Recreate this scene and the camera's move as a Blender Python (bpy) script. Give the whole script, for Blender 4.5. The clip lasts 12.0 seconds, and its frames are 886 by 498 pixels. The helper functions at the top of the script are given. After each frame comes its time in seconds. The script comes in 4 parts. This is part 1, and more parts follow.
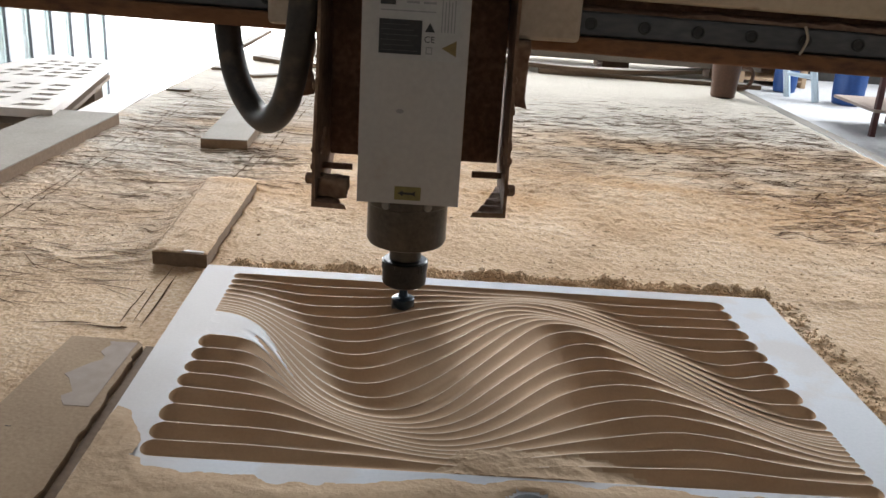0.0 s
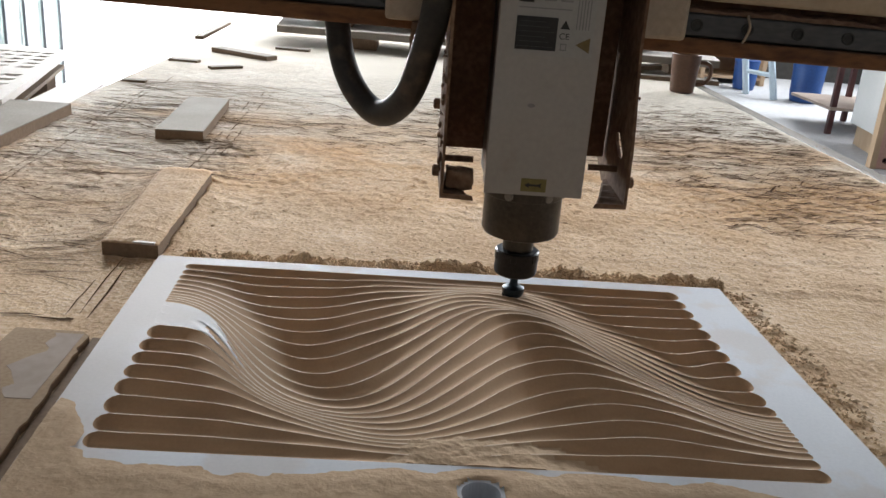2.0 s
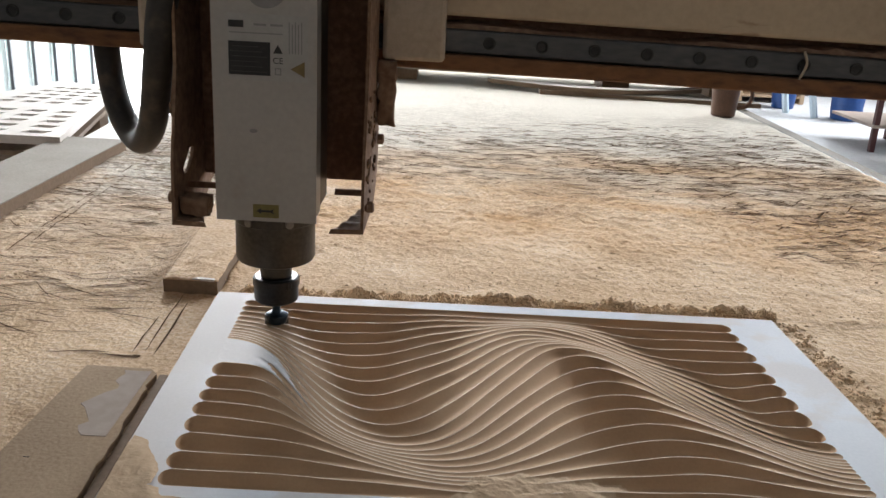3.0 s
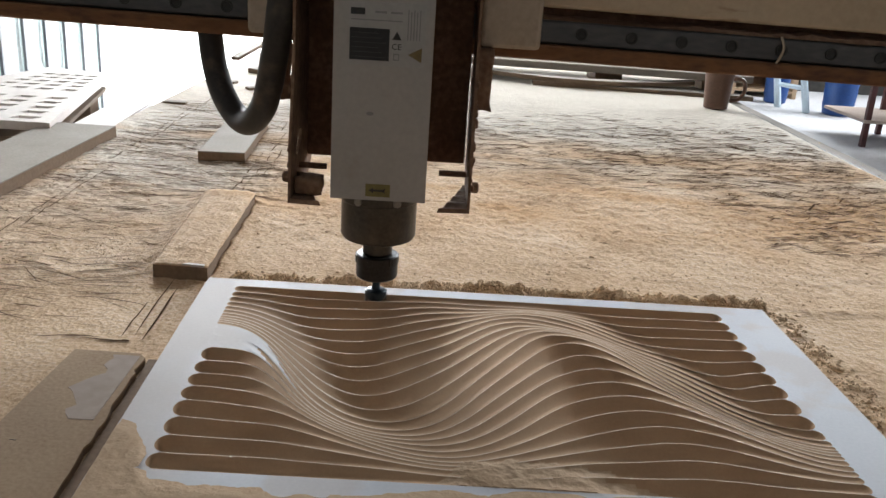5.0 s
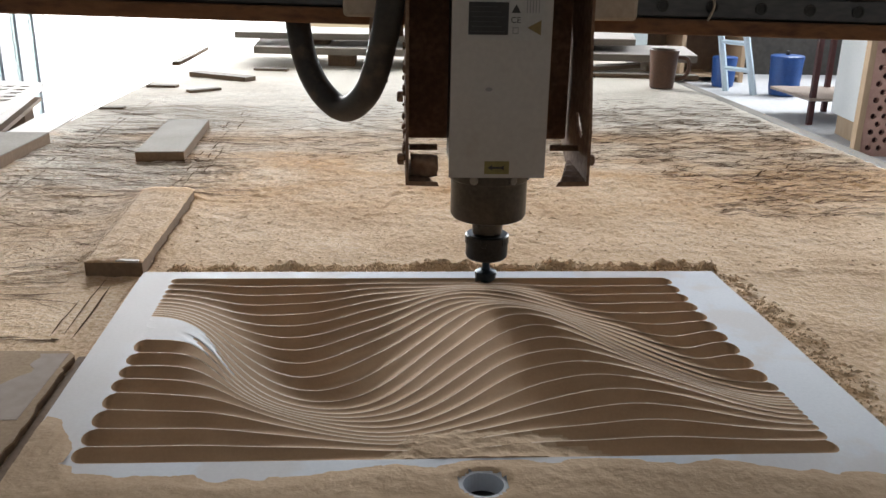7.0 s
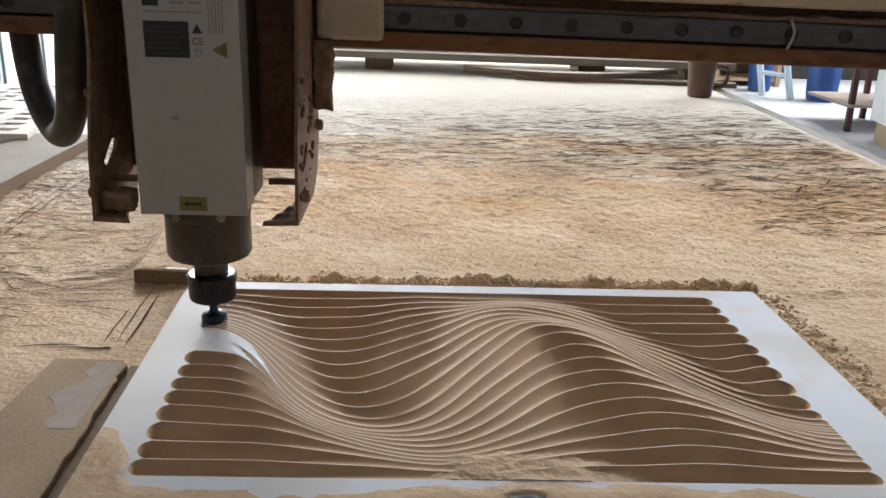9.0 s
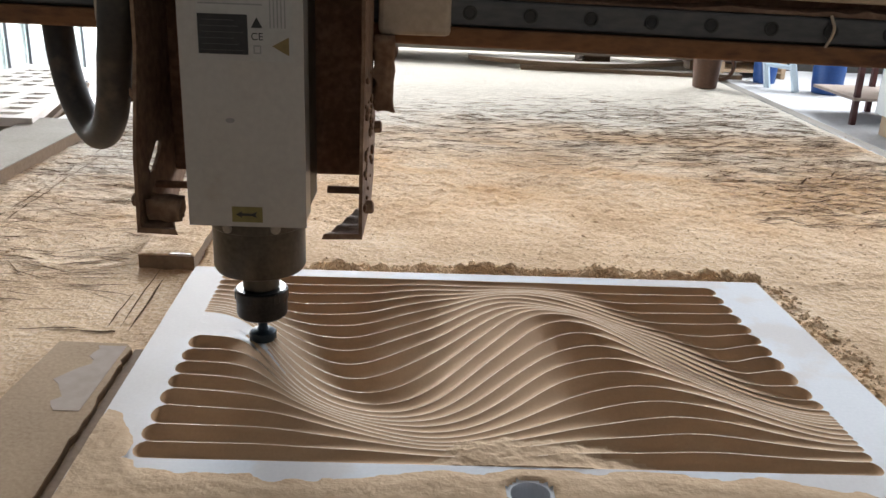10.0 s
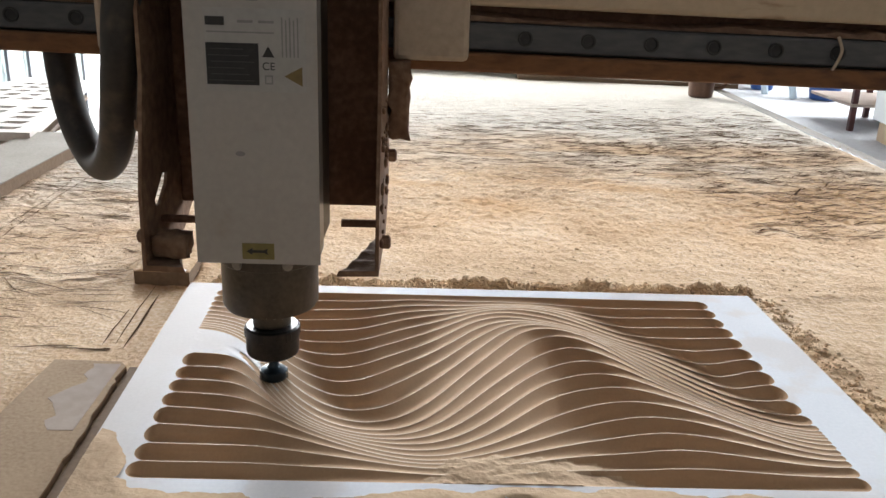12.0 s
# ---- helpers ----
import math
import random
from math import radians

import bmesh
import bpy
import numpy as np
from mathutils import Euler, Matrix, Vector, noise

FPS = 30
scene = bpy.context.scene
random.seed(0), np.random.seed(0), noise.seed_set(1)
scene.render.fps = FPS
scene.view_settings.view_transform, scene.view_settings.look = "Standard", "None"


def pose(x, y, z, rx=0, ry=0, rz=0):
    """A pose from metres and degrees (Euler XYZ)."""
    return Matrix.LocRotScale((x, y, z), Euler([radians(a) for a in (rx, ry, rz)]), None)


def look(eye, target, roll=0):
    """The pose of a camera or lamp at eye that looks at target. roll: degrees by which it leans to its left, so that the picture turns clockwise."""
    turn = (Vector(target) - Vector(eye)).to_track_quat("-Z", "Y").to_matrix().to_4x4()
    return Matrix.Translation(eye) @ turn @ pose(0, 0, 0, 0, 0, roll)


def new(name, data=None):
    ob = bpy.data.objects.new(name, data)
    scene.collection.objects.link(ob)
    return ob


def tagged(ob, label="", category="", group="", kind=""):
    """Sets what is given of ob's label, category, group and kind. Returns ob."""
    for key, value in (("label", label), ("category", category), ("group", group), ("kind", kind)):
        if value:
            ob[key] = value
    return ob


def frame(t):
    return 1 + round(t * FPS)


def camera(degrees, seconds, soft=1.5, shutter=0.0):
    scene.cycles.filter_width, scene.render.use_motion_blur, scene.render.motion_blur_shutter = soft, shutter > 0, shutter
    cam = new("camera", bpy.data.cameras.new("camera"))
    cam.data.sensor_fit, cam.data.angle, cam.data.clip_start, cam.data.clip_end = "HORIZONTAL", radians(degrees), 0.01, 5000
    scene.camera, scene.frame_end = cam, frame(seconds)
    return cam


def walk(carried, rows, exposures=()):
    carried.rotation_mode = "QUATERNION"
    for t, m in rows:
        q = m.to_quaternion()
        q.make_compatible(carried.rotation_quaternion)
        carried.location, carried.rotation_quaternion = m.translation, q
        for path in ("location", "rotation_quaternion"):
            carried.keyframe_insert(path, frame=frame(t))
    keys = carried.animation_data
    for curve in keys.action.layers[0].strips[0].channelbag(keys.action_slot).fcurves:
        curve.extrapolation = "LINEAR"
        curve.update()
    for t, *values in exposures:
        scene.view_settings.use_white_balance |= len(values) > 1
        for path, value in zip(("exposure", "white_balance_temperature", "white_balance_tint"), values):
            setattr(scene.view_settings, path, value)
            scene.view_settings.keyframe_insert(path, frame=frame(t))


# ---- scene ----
cam = camera(54.8, 12.0)
PATH = [
    (0, (0.277, -0.973, 0.38), (0.292, 0.914, -0.282), 3.7),
    (0.5, (0.286, -0.971, 0.383), (0.332, 0.917, -0.277), 3.9),
    (1, (0.294, -0.969, 0.371), (0.387, 0.912, -0.301), 4.3),
    (1.5, (0.293, -0.969, 0.371), (0.402, 0.909, -0.31), 4.8),
    (2, (0.288, -0.969, 0.372), (0.386, 0.914, -0.293), 4.5),
    (2.5, (0.278, -0.973, 0.375), (0.34, 0.916, -0.279), 4.4),
    (3, (0.267, -0.98, 0.391), (0.278, 0.92, -0.231), 3.1),
    (5, (0.268, -0.979, 0.384), (0.299, 0.916, -0.254), 3.7),
    (5.5, (0.276, -0.976, 0.382), (0.338, 0.921, -0.247), 4.0),
    (6, (0.287, -0.963, 0.348), (0.393, 0.944, -0.248), 1.5),
    (6.5, (0.291, -0.961, 0.361), (0.422, 0.948, -0.221), 1.2),
    (7, (0.293, -0.964, 0.348), (0.41, 0.931, -0.28), 1.1),
    (7.5, (0.283, -0.968, 0.358), (0.362, 0.933, -0.259), 1.3),
    (9.5, (0.275, -0.968, 0.371), (0.321, 0.924, -0.276), 1.8),
    (10, (0.274, -0.97, 0.369), (0.32, 0.918, -0.288), 2.2),
    (10.5, (0.277, -0.971, 0.372), (0.326, 0.919, -0.28), 2.1),
    (11, (0.278, -0.973, 0.376), (0.319, 0.92, -0.271), 1.7),
    (11.5, (0.279, -0.973, 0.382), (0.322, 0.92, -0.262), 1.9),
    (12, (0.282, -0.973, 0.381), (0.327, 0.92, -0.261), 1.9),
]
EXPOSURES = [(0.0, 0.37), (0.5, 0.22), (1.0, 0.36), (1.5, 0.20), (2.0, 0.22), (2.5, 0.20), (3.0, 0.40), (5.0, 0.30), (5.5, 0.24), (6.5, 0.20), (7.5, 0.22), (9.5, 0.46), (11.0, 0.58), (12.0, 0.66)]
walk(cam, [(t, look(eye, target, roll)) for t, eye, target, roll in PATH], EXPOSURES)

# ---- world, sun, large lights, exposure ----
world = bpy.data.worlds.new("world")
scene.world = world
world.use_nodes = True
wn = world.node_tree.nodes
sky = wn.new("ShaderNodeTexSky")
sky.sky_type = "NISHITA"
sky.sun_disc = False
sky.sun_elevation, sky.sun_rotation = radians(48), radians(-25)
wn["Background"].inputs["Strength"].default_value = 0.15
world.node_tree.links.new(sky.outputs["Color"], wn["Background"].inputs["Color"])
sun_data = bpy.data.lights.new("sun", "SUN")
sun_data.energy, sun_data.angle, sun_data.color = 3.0, radians(0.5), (1.0, 0.95, 0.88)
sun = new("sun", sun_data)
sun.matrix_world = look((-8, 17, 20), (0, 0, 0))


def daylight_lamp(name, eye, target, width, height, watts, colour):
    """Broad daylight lamps: one in the gate's opening, one hung inside the shed."""
    data = bpy.data.lights.new(name, "AREA")
    data.shape, data.size, data.size_y, data.energy, data.color = "RECTANGLE", width, height, watts, colour
    ob = new(name, data)
    ob.matrix_world = look(eye, target)
    return ob


daylight_lamp("gate_daylight", (-2.65, 4.5, 1.2), (-2.1, 0, 0.6), 4.7, 4.1, 820, (0.96, 0.98, 1.0))
# Added lamp inside the shed at the far right; no opening stands there.
daylight_lamp("side_daylight", (6.6, 8.2, 2.7), (0.3, 0.6, 0.0), 8.0, 2.9, 980, (0.90, 0.95, 1.0))


# ---- materials ----
def material(name, stops, scale=6.0, fine=60.0, rough=0.7, metal=0.0, bump=0.2, depth=0.002, mix=0.5, stretch=(1, 1, 1), spec=0.4, random_tint=0.0):
    """Colour from two scales of noise between the stops, with relief at the finer scale."""
    m = bpy.data.materials.new(name)
    m.use_nodes = True
    nt = m.node_tree
    n, link = nt.nodes, nt.links.new
    bsdf = n["Principled BSDF"]
    co = n.new("ShaderNodeTexCoord")
    mp = n.new("ShaderNodeMapping")
    mp.inputs["Scale"].default_value = stretch
    link(co.outputs["Object"], mp.inputs["Vector"])
    a, b = n.new("ShaderNodeTexNoise"), n.new("ShaderNodeTexNoise")
    a.inputs["Scale"].default_value, a.inputs["Detail"].default_value = scale, 5
    b.inputs["Scale"].default_value, b.inputs["Detail"].default_value = fine, 4
    for t in (a, b):
        link(mp.outputs["Vector"], t.inputs["Vector"])
    mx = n.new("ShaderNodeMix")
    mx.inputs["Factor"].default_value = mix
    link(a.outputs["Fac"], mx.inputs["A"])
    link(b.outputs["Fac"], mx.inputs["B"])
    ramp = n.new("ShaderNodeValToRGB")
    els = ramp.color_ramp.elements
    els[0].position, els[-1].position = 0.34, 0.66
    els[0].color, els[-1].color = (*stops[0], 1), (*stops[-1], 1)
    for i, c in enumerate(stops[1:-1]):
        els.new(0.34 + 0.32 * (i + 1) / (len(stops) - 1)).color = (*c, 1)
    link(mx.outputs["Result"], ramp.inputs["Fac"])
    link(ramp.outputs["Color"], bsdf.inputs["Base Color"])
    bsdf.inputs["Roughness"].default_value = rough
    bsdf.inputs["Metallic"].default_value = metal
    bsdf.inputs["Specular IOR Level"].default_value = spec
    bp = n.new("ShaderNodeBump")
    bp.inputs["Strength"].default_value, bp.inputs["Distance"].default_value = bump, depth
    link(b.outputs["Fac"], bp.inputs["Height"])
    link(bp.outputs["Normal"], bsdf.inputs["Normal"])
    if random_tint:
        info, hsv = n.new("ShaderNodeObjectInfo"), n.new("ShaderNodeHueSaturation")
        rng = n.new("ShaderNodeMapRange")
        rng.inputs["To Min"].default_value, rng.inputs["To Max"].default_value = 1 - random_tint, 1 + random_tint
        link(info.outputs["Random"], rng.inputs["Value"])
        link(rng.outputs["Result"], hsv.inputs["Value"])
        link(ramp.outputs["Color"], hsv.inputs["Color"])
        link(hsv.outputs["Color"], bsdf.inputs["Base Color"])
    m["ramp"] = ramp.name
    return m


def math_node(nt, op, a, b=None, c=None):
    q = nt.nodes.new("ShaderNodeMath")
    q.operation = op
    for i, v in enumerate((a, b, c)):
        if v is None:
            continue
        if isinstance(v, (int, float)):
            q.inputs[i].default_value = v
        else:
            nt.links.new(v, q.inputs[i])
    return q.outputs[0]


def add_layer(m, mask_build, colour, rough=None):
    """A second surface or colour (dust, scratches, bare paint, tints, painted sheen) over a material, where the mask
    built from its coordinates says.
    """
    nt = m.node_tree
    bsdf = nt.nodes["Principled BSDF"]
    under = bsdf.inputs["Base Color"].links[0].from_socket
    mask = mask_build(nt)
    mx = nt.nodes.new("ShaderNodeMix")
    mx.data_type = "RGBA"
    nt.links.new(mask, mx.inputs[0])
    nt.links.new(under, mx.inputs[6])
    if isinstance(colour, tuple):
        mx.inputs[7].default_value = (*colour, 1)
    else:
        nt.links.new(colour, mx.inputs[7])
    nt.links.new(mx.outputs[2], bsdf.inputs["Base Color"])
    if rough is not None:
        mr = nt.nodes.new("ShaderNodeMix")
        nt.links.new(mask, mr.inputs[0])
        mr.inputs[2].default_value = bsdf.inputs["Roughness"].default_value
        mr.inputs[3].default_value = rough
        nt.links.new(mr.outputs[0], bsdf.inputs["Roughness"])
    return m


def noise_fac(nt, scale, detail=4, stretch=(1, 1, 1), turn=0, shift=0.0):
    co, mp, tx = nt.nodes.new("ShaderNodeTexCoord"), nt.nodes.new("ShaderNodeMapping"), nt.nodes.new("ShaderNodeTexNoise")
    mp.vector_type = "TEXTURE"
    mp.inputs["Rotation"].default_value = (0, 0, radians(turn))
    mp.inputs["Scale"].default_value = stretch
    mp.inputs["Location"].default_value = (shift, shift * 0.7, 0)
    tx.inputs["Scale"].default_value, tx.inputs["Detail"].default_value = scale, detail
    nt.links.new(co.outputs["Object"], mp.inputs["Vector"])
    nt.links.new(mp.outputs["Vector"], tx.inputs["Vector"])
    return tx.outputs["Fac"]


def axes(nt):
    co, sep = nt.nodes.new("ShaderNodeTexCoord"), nt.nodes.new("ShaderNodeSeparateXYZ")
    nt.links.new(co.outputs["Object"], sep.inputs["Vector"])
    return sep.outputs


def ramp01(nt, v, lo, hi):
    r = nt.nodes.new("ShaderNodeMapRange")
    r.inputs["From Min"].default_value, r.inputs["From Max"].default_value = lo, hi
    r.interpolation_type = "SMOOTHSTEP"
    nt.links.new(v, r.inputs["Value"])
    return r.outputs["Result"]


DUST = (0.60, 0.43, 0.27)
MDF = material("raw_mdf", [(0.41, 0.265, 0.16), (0.49, 0.33, 0.205)], 14, 420, 0.85, bump=0.12, depth=0.0004, mix=0.35, spec=0.25)
LAMINATE = material("white_laminate", [(0.57, 0.60, 0.66), (0.65, 0.675, 0.73)], 9, 300, 0.6, bump=0.03, depth=0.0003)


def panel_dust(nt):
    ax = axes(nt)
    patch = ramp01(nt, noise_fac(nt, 7, 6, shift=3.1), 0.50, 0.56)
    left = math_node(nt, "SUBTRACT", 1.0, ramp01(nt, math_node(nt, "MULTIPLY_ADD", noise_fac(nt, 12, 6, shift=1.0), 0.25, ax["X"]), 0.14, 0.28))
    left = math_node(nt, "MULTIPLY", left, 0.3)
    far = math_node(nt, "MULTIPLY", patch, 0.22)
    return math_node(nt, "MAXIMUM", left, far)


add_layer(LAMINATE, panel_dust, (0.54, 0.375, 0.235), 0.9)

BED = material("dusty_spoilboard", [(0.42, 0.265, 0.14), (0.62, 0.435, 0.27), (0.74, 0.585, 0.43)], 5, 190, 0.85, bump=0.5, depth=0.004, mix=0.5, spec=0.3)


# Whitish backlit sheen on the dust, painted at the far end and left side.
def pale_sheen_mask(nt):
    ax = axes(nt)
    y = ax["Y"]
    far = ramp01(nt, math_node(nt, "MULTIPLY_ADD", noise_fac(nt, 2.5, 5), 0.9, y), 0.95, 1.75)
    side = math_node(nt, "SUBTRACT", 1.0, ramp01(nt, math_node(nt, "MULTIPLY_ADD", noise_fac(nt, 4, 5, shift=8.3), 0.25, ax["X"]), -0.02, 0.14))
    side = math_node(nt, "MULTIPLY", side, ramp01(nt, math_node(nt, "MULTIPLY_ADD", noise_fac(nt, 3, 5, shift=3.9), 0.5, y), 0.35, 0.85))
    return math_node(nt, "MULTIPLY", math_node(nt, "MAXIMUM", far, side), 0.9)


add_layer(BED, pale_sheen_mask, (0.66, 0.62, 0.55))


def orange_mask(nt):
    y = math_node(nt, "MULTIPLY_ADD", noise_fac(nt, 3, 4, shift=7.7), 0.4, axes(nt)["Y"])
    band = math_node(nt, "MULTIPLY", ramp01(nt, y, 0.35, 0.75), math_node(nt, "SUBTRACT", 1.0, ramp01(nt, y, 1.0, 1.45)))
    return math_node(nt, "MULTIPLY", math_node(nt, "MULTIPLY", band, ramp01(nt, noise_fac(nt, 5, 6, stretch=(2.2, 1, 1), shift=5.2), 0.40, 0.62)), 0.75)


add_layer(BED, orange_mask, (0.57, 0.33, 0.145))


# Darker brown towards the bed's left side, broken up by noise.
def left_brown_mask(nt):
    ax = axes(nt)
    blotch = ramp01(nt, noise_fac(nt, 6, 6, stretch=(1.8, 1, 1), shift=12.0), 0.36, 0.56)
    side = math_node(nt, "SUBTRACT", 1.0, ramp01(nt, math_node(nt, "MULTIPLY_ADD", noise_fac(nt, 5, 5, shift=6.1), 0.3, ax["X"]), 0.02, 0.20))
    return math_node(nt, "MULTIPLY", math_node(nt, "MULTIPLY", blotch, side), 0.2)


add_layer(BED, left_brown_mask, (0.36, 0.24, 0.15))


def scratch_mask(nt):
    ax = axes(nt)
    total = None
    for turn, scale, stretch, lo, hi, shift in ((3, 60, (3.2, 0.30, 1), 0.54, 0.60, 0), (-16, 50, (3.6, 0.28, 1), 0.56, 0.62, 2.3), (22, 52, (3.4, 0.28, 1), 0.57, 0.63, 4.1),
                                                (-38, 38, (4.5, 0.24, 1), 0.59, 0.64, 6.4), (9, 20, (7.5, 0.14, 1), 0.585, 0.62, 8.8), (58, 22, (6.5, 0.14, 1), 0.61, 0.645, 11.0)):
        line = ramp01(nt, noise_fac(nt, scale, 1.5, stretch, turn, shift), lo, hi)
        total = line if total is None else math_node(nt, "MAXIMUM", total, line)
    area = ramp01(nt, math_node(nt, "MULTIPLY_ADD", noise_fac(nt, 3.0, 4, shift=9.5), 1.1, ax["Y"]), 0.72, 1.30)
    side = math_node(nt, "SUBTRACT", 1.0, ramp01(nt, math_node(nt, "MULTIPLY_ADD", noise_fac(nt, 5, 4, shift=4.4), 0.25, ax["X"]), -0.02, 0.10))
    area = math_node(nt, "MAXIMUM", area, math_node(nt, "MULTIPLY", side, 0.18))
    gone = math_node(nt, "SUBTRACT", 1.0, ramp01(nt, math_node(nt, "MULTIPLY_ADD", noise_fac(nt, 3, 4, shift=2.2), 0.7, ax["Y"]), 1.75, 2.35))
    return math_node(nt, "MULTIPLY", math_node(nt, "MULTIPLY", total, math_node(nt, "MULTIPLY", area, gone)), 0.28)


add_layer(BED, scratch_mask, (0.10, 0.065, 0.04))
nt = BED.node_tree
cut = nt.nodes.new("ShaderNodeBump")
cut.inputs["Strength"].default_value, cut.inputs["Distance"].default_value = 0.6, -0.004
nt.links.new(scratch_mask(nt), cut.inputs["Height"])
nt.links.new(nt.nodes["Principled BSDF"].inputs["Normal"].links[0].from_socket, cut.inputs["Normal"])
nt.links.new(cut.outputs["Normal"], nt.nodes["Principled BSDF"].inputs["Normal"])
# Laminate left on the ridge tops, with their lit edge put into the colour.
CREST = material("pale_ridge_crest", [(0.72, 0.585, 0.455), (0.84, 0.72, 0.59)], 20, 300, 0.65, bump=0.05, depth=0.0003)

FINE_DUST = material("settled_sawdust", [(0.47, 0.335, 0.22), (0.58, 0.43, 0.295)], 18, 260, 0.95, bump=0.5, depth=0.0015, mix=0.5, spec=0.2)
CRUMB = material("sawdust_crumbs", [(0.60, 0.43, 0.27), (0.74, 0.57, 0.39)], 40, 300, 0.95, bump=0.5, depth=0.001)
DUSTY_WOOD = material("dusty_board", [(0.50, 0.40, 0.30), (0.60, 0.50, 0.40)], 9, 240, 0.85, bump=0.25, depth=0.001, random_tint=0.08)
SHEET = material("dusty_hardboard", [(0.29, 0.195, 0.12), (0.37, 0.26, 0.165), (0.44, 0.32, 0.21)], 7, 260, 0.9, bump=0.2, depth=0.002, mix=0.4)
# Bare side wood, darkened further: shade on the boards' sides is in this tone.
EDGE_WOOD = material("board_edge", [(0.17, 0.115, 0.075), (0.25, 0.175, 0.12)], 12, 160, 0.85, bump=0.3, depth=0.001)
SCORE = material("dark_score_marks", [(0.065, 0.038, 0.021), (0.12, 0.072, 0.04)], 20, 200, 1.0, bump=0.2, spec=0.05)
DUSTY_GREY = material("grey_dusty_board", [(0.22, 0.195, 0.17), (0.31, 0.275, 0.24)], 9, 240, 0.85, bump=0.3, depth=0.001, random_tint=0.08)
GREY_BARE = material("bare_painted_bed", [(0.31, 0.245, 0.205), (0.40, 0.32, 0.27)], 9, 90, 0.85, bump=0.1)
WHITE_BOARD = material("pale_board", [(0.52, 0.47, 0.44), (0.62, 0.57, 0.53)], 4, 80, 0.6, bump=0.1, random_tint=0.06)
COVER = material("light_grey_enamel", [(0.35, 0.335, 0.315), (0.41, 0.39, 0.37)], 8, 160, 0.35, bump=0.04, depth=0.0004)
add_layer(COVER, lambda nt: math_node(nt, "MULTIPLY", ramp01(nt, noise_fac(nt, 22, 6, shift=1.7), 0.60, 0.72), 0.35), (0.30, 0.25, 0.19), 0.8)
HOUSING = material("dark_cast_housing", [(0.10, 0.085, 0.07), (0.16, 0.14, 0.115)], 18, 200, 0.5, 0.4, 0.15, 0.001)
STEEL = material("machined_steel", [(0.20, 0.19, 0.175), (0.29, 0.275, 0.255)], 20, 300, 0.45, 0.8, 0.05, 0.0004)
SPINDLE_NOSE = material("oiled_steel_nose", [(0.045, 0.042, 0.036), (0.09, 0.08, 0.068)], 24, 220, 0.38, 0.6, 0.08, 0.0006)
NUT = material("black_oxide_nut", [(0.012, 0.012, 0.013), (0.03, 0.03, 0.032)], 30, 300, 0.32, 0.5, 0.05, 0.0004)
CUTTER = material("blue_coated_cutter", [(0.015, 0.028, 0.042), (0.035, 0.052, 0.07)], 60, 400, 0.35, 0.6, 0.05, 0.0003)
RUST = material("rusty_plate", [(0.095, 0.045, 0.028), (0.155, 0.078, 0.046), (0.25, 0.14, 0.088)], 12, 140, 0.75, 0.15, 0.45, 0.0015)
RUST_DUST = material("dust_caked_plate", [(0.12, 0.065, 0.042), (0.20, 0.12, 0.078), (0.30, 0.20, 0.135)], 11, 110, 0.9, 0.0, 0.6, 0.002)
RUBBER = material("black_rubber_hose", [(0.017, 0.016, 0.015), (0.035, 0.031, 0.027)], 12, 200, 0.5, bump=0.1, depth=0.0006)
add_layer(RUBBER, lambda nt: math_node(nt, "MULTIPLY", ramp01(nt, noise_fac(nt, 26, 5), 0.52, 0.7), 0.3), (0.22, 0.16, 0.11), 0.9)
BEAM_PAINT = material("cream_beam_paint", [(0.42, 0.33, 0.23), (0.52, 0.42, 0.30)], 7, 110, 0.6, bump=0.15, depth=0.001)
add_layer(BEAM_PAINT, lambda nt: math_node(nt, "MULTIPLY", ramp01(nt, noise_fac(nt, 30, 6, stretch=(4, 1, 1)), 0.60, 0.66), 0.7), (0.20, 0.11, 0.06))
RAIL = material("dark_rail_steel", [(0.07, 0.072, 0.078), (0.125, 0.122, 0.12)], 9, 200, 0.42, 0.7, 0.08, 0.0005, stretch=(0.3, 1, 1))
BEAM_RUST = material("rust_orange_ledge", [(0.12, 0.050, 0.02), (0.20, 0.092, 0.04), (0.09, 0.04, 0.022)], 14, 120, 0.7, 0.1, 0.35, 0.001, stretch=(0.35, 1, 1))
BLOCK_CREAM = material("dusty_cream_block", [(0.40, 0.33, 0.25), (0.52, 0.44, 0.35)], 16, 130, 0.7, bump=0.2)
BLACK_INK = material("black_ink", [(0.015, 0.015, 0.017), (0.03, 0.03, 0.03)], 30, 200, 0.5, bump=0.0)
TABLE_INK = material("faded_table_ink", [(0.05, 0.05, 0.052), (0.07, 0.07, 0.07)], 30, 200, 0.5, bump=0.0)
GREY_INK = material("grey_ink", [(0.20, 0.20, 0.20), (0.26, 0.26, 0.26)], 30, 200, 0.5, bump=0.0)
STICKER = material("silver_sticker", [(0.34, 0.335, 0.325), (0.40, 0.395, 0.385)], 30, 200, 0.4, bump=0.0)
YELLOW = material("yellow_sticker", [(0.15, 0.125, 0.045), (0.21, 0.175, 0.06)], 40, 200, 0.55, bump=0.0)
AMBER = material("amber_triangle", [(0.15, 0.11, 0.045), (0.20, 0.145, 0.06)], 40, 200, 0.5, bump=0.0)
MUG = material("brown_glazed_mug", [(0.085, 0.042, 0.026), (0.13, 0.065, 0.04)], 14, 150, 0.35, bump=0.06)
CONCRETE = material("pale_concrete_floor", [(0.42, 0.42, 0.43), (0.56, 0.56, 0.57)], 1.2, 22, 0.7, bump=0.2, depth=0.004)
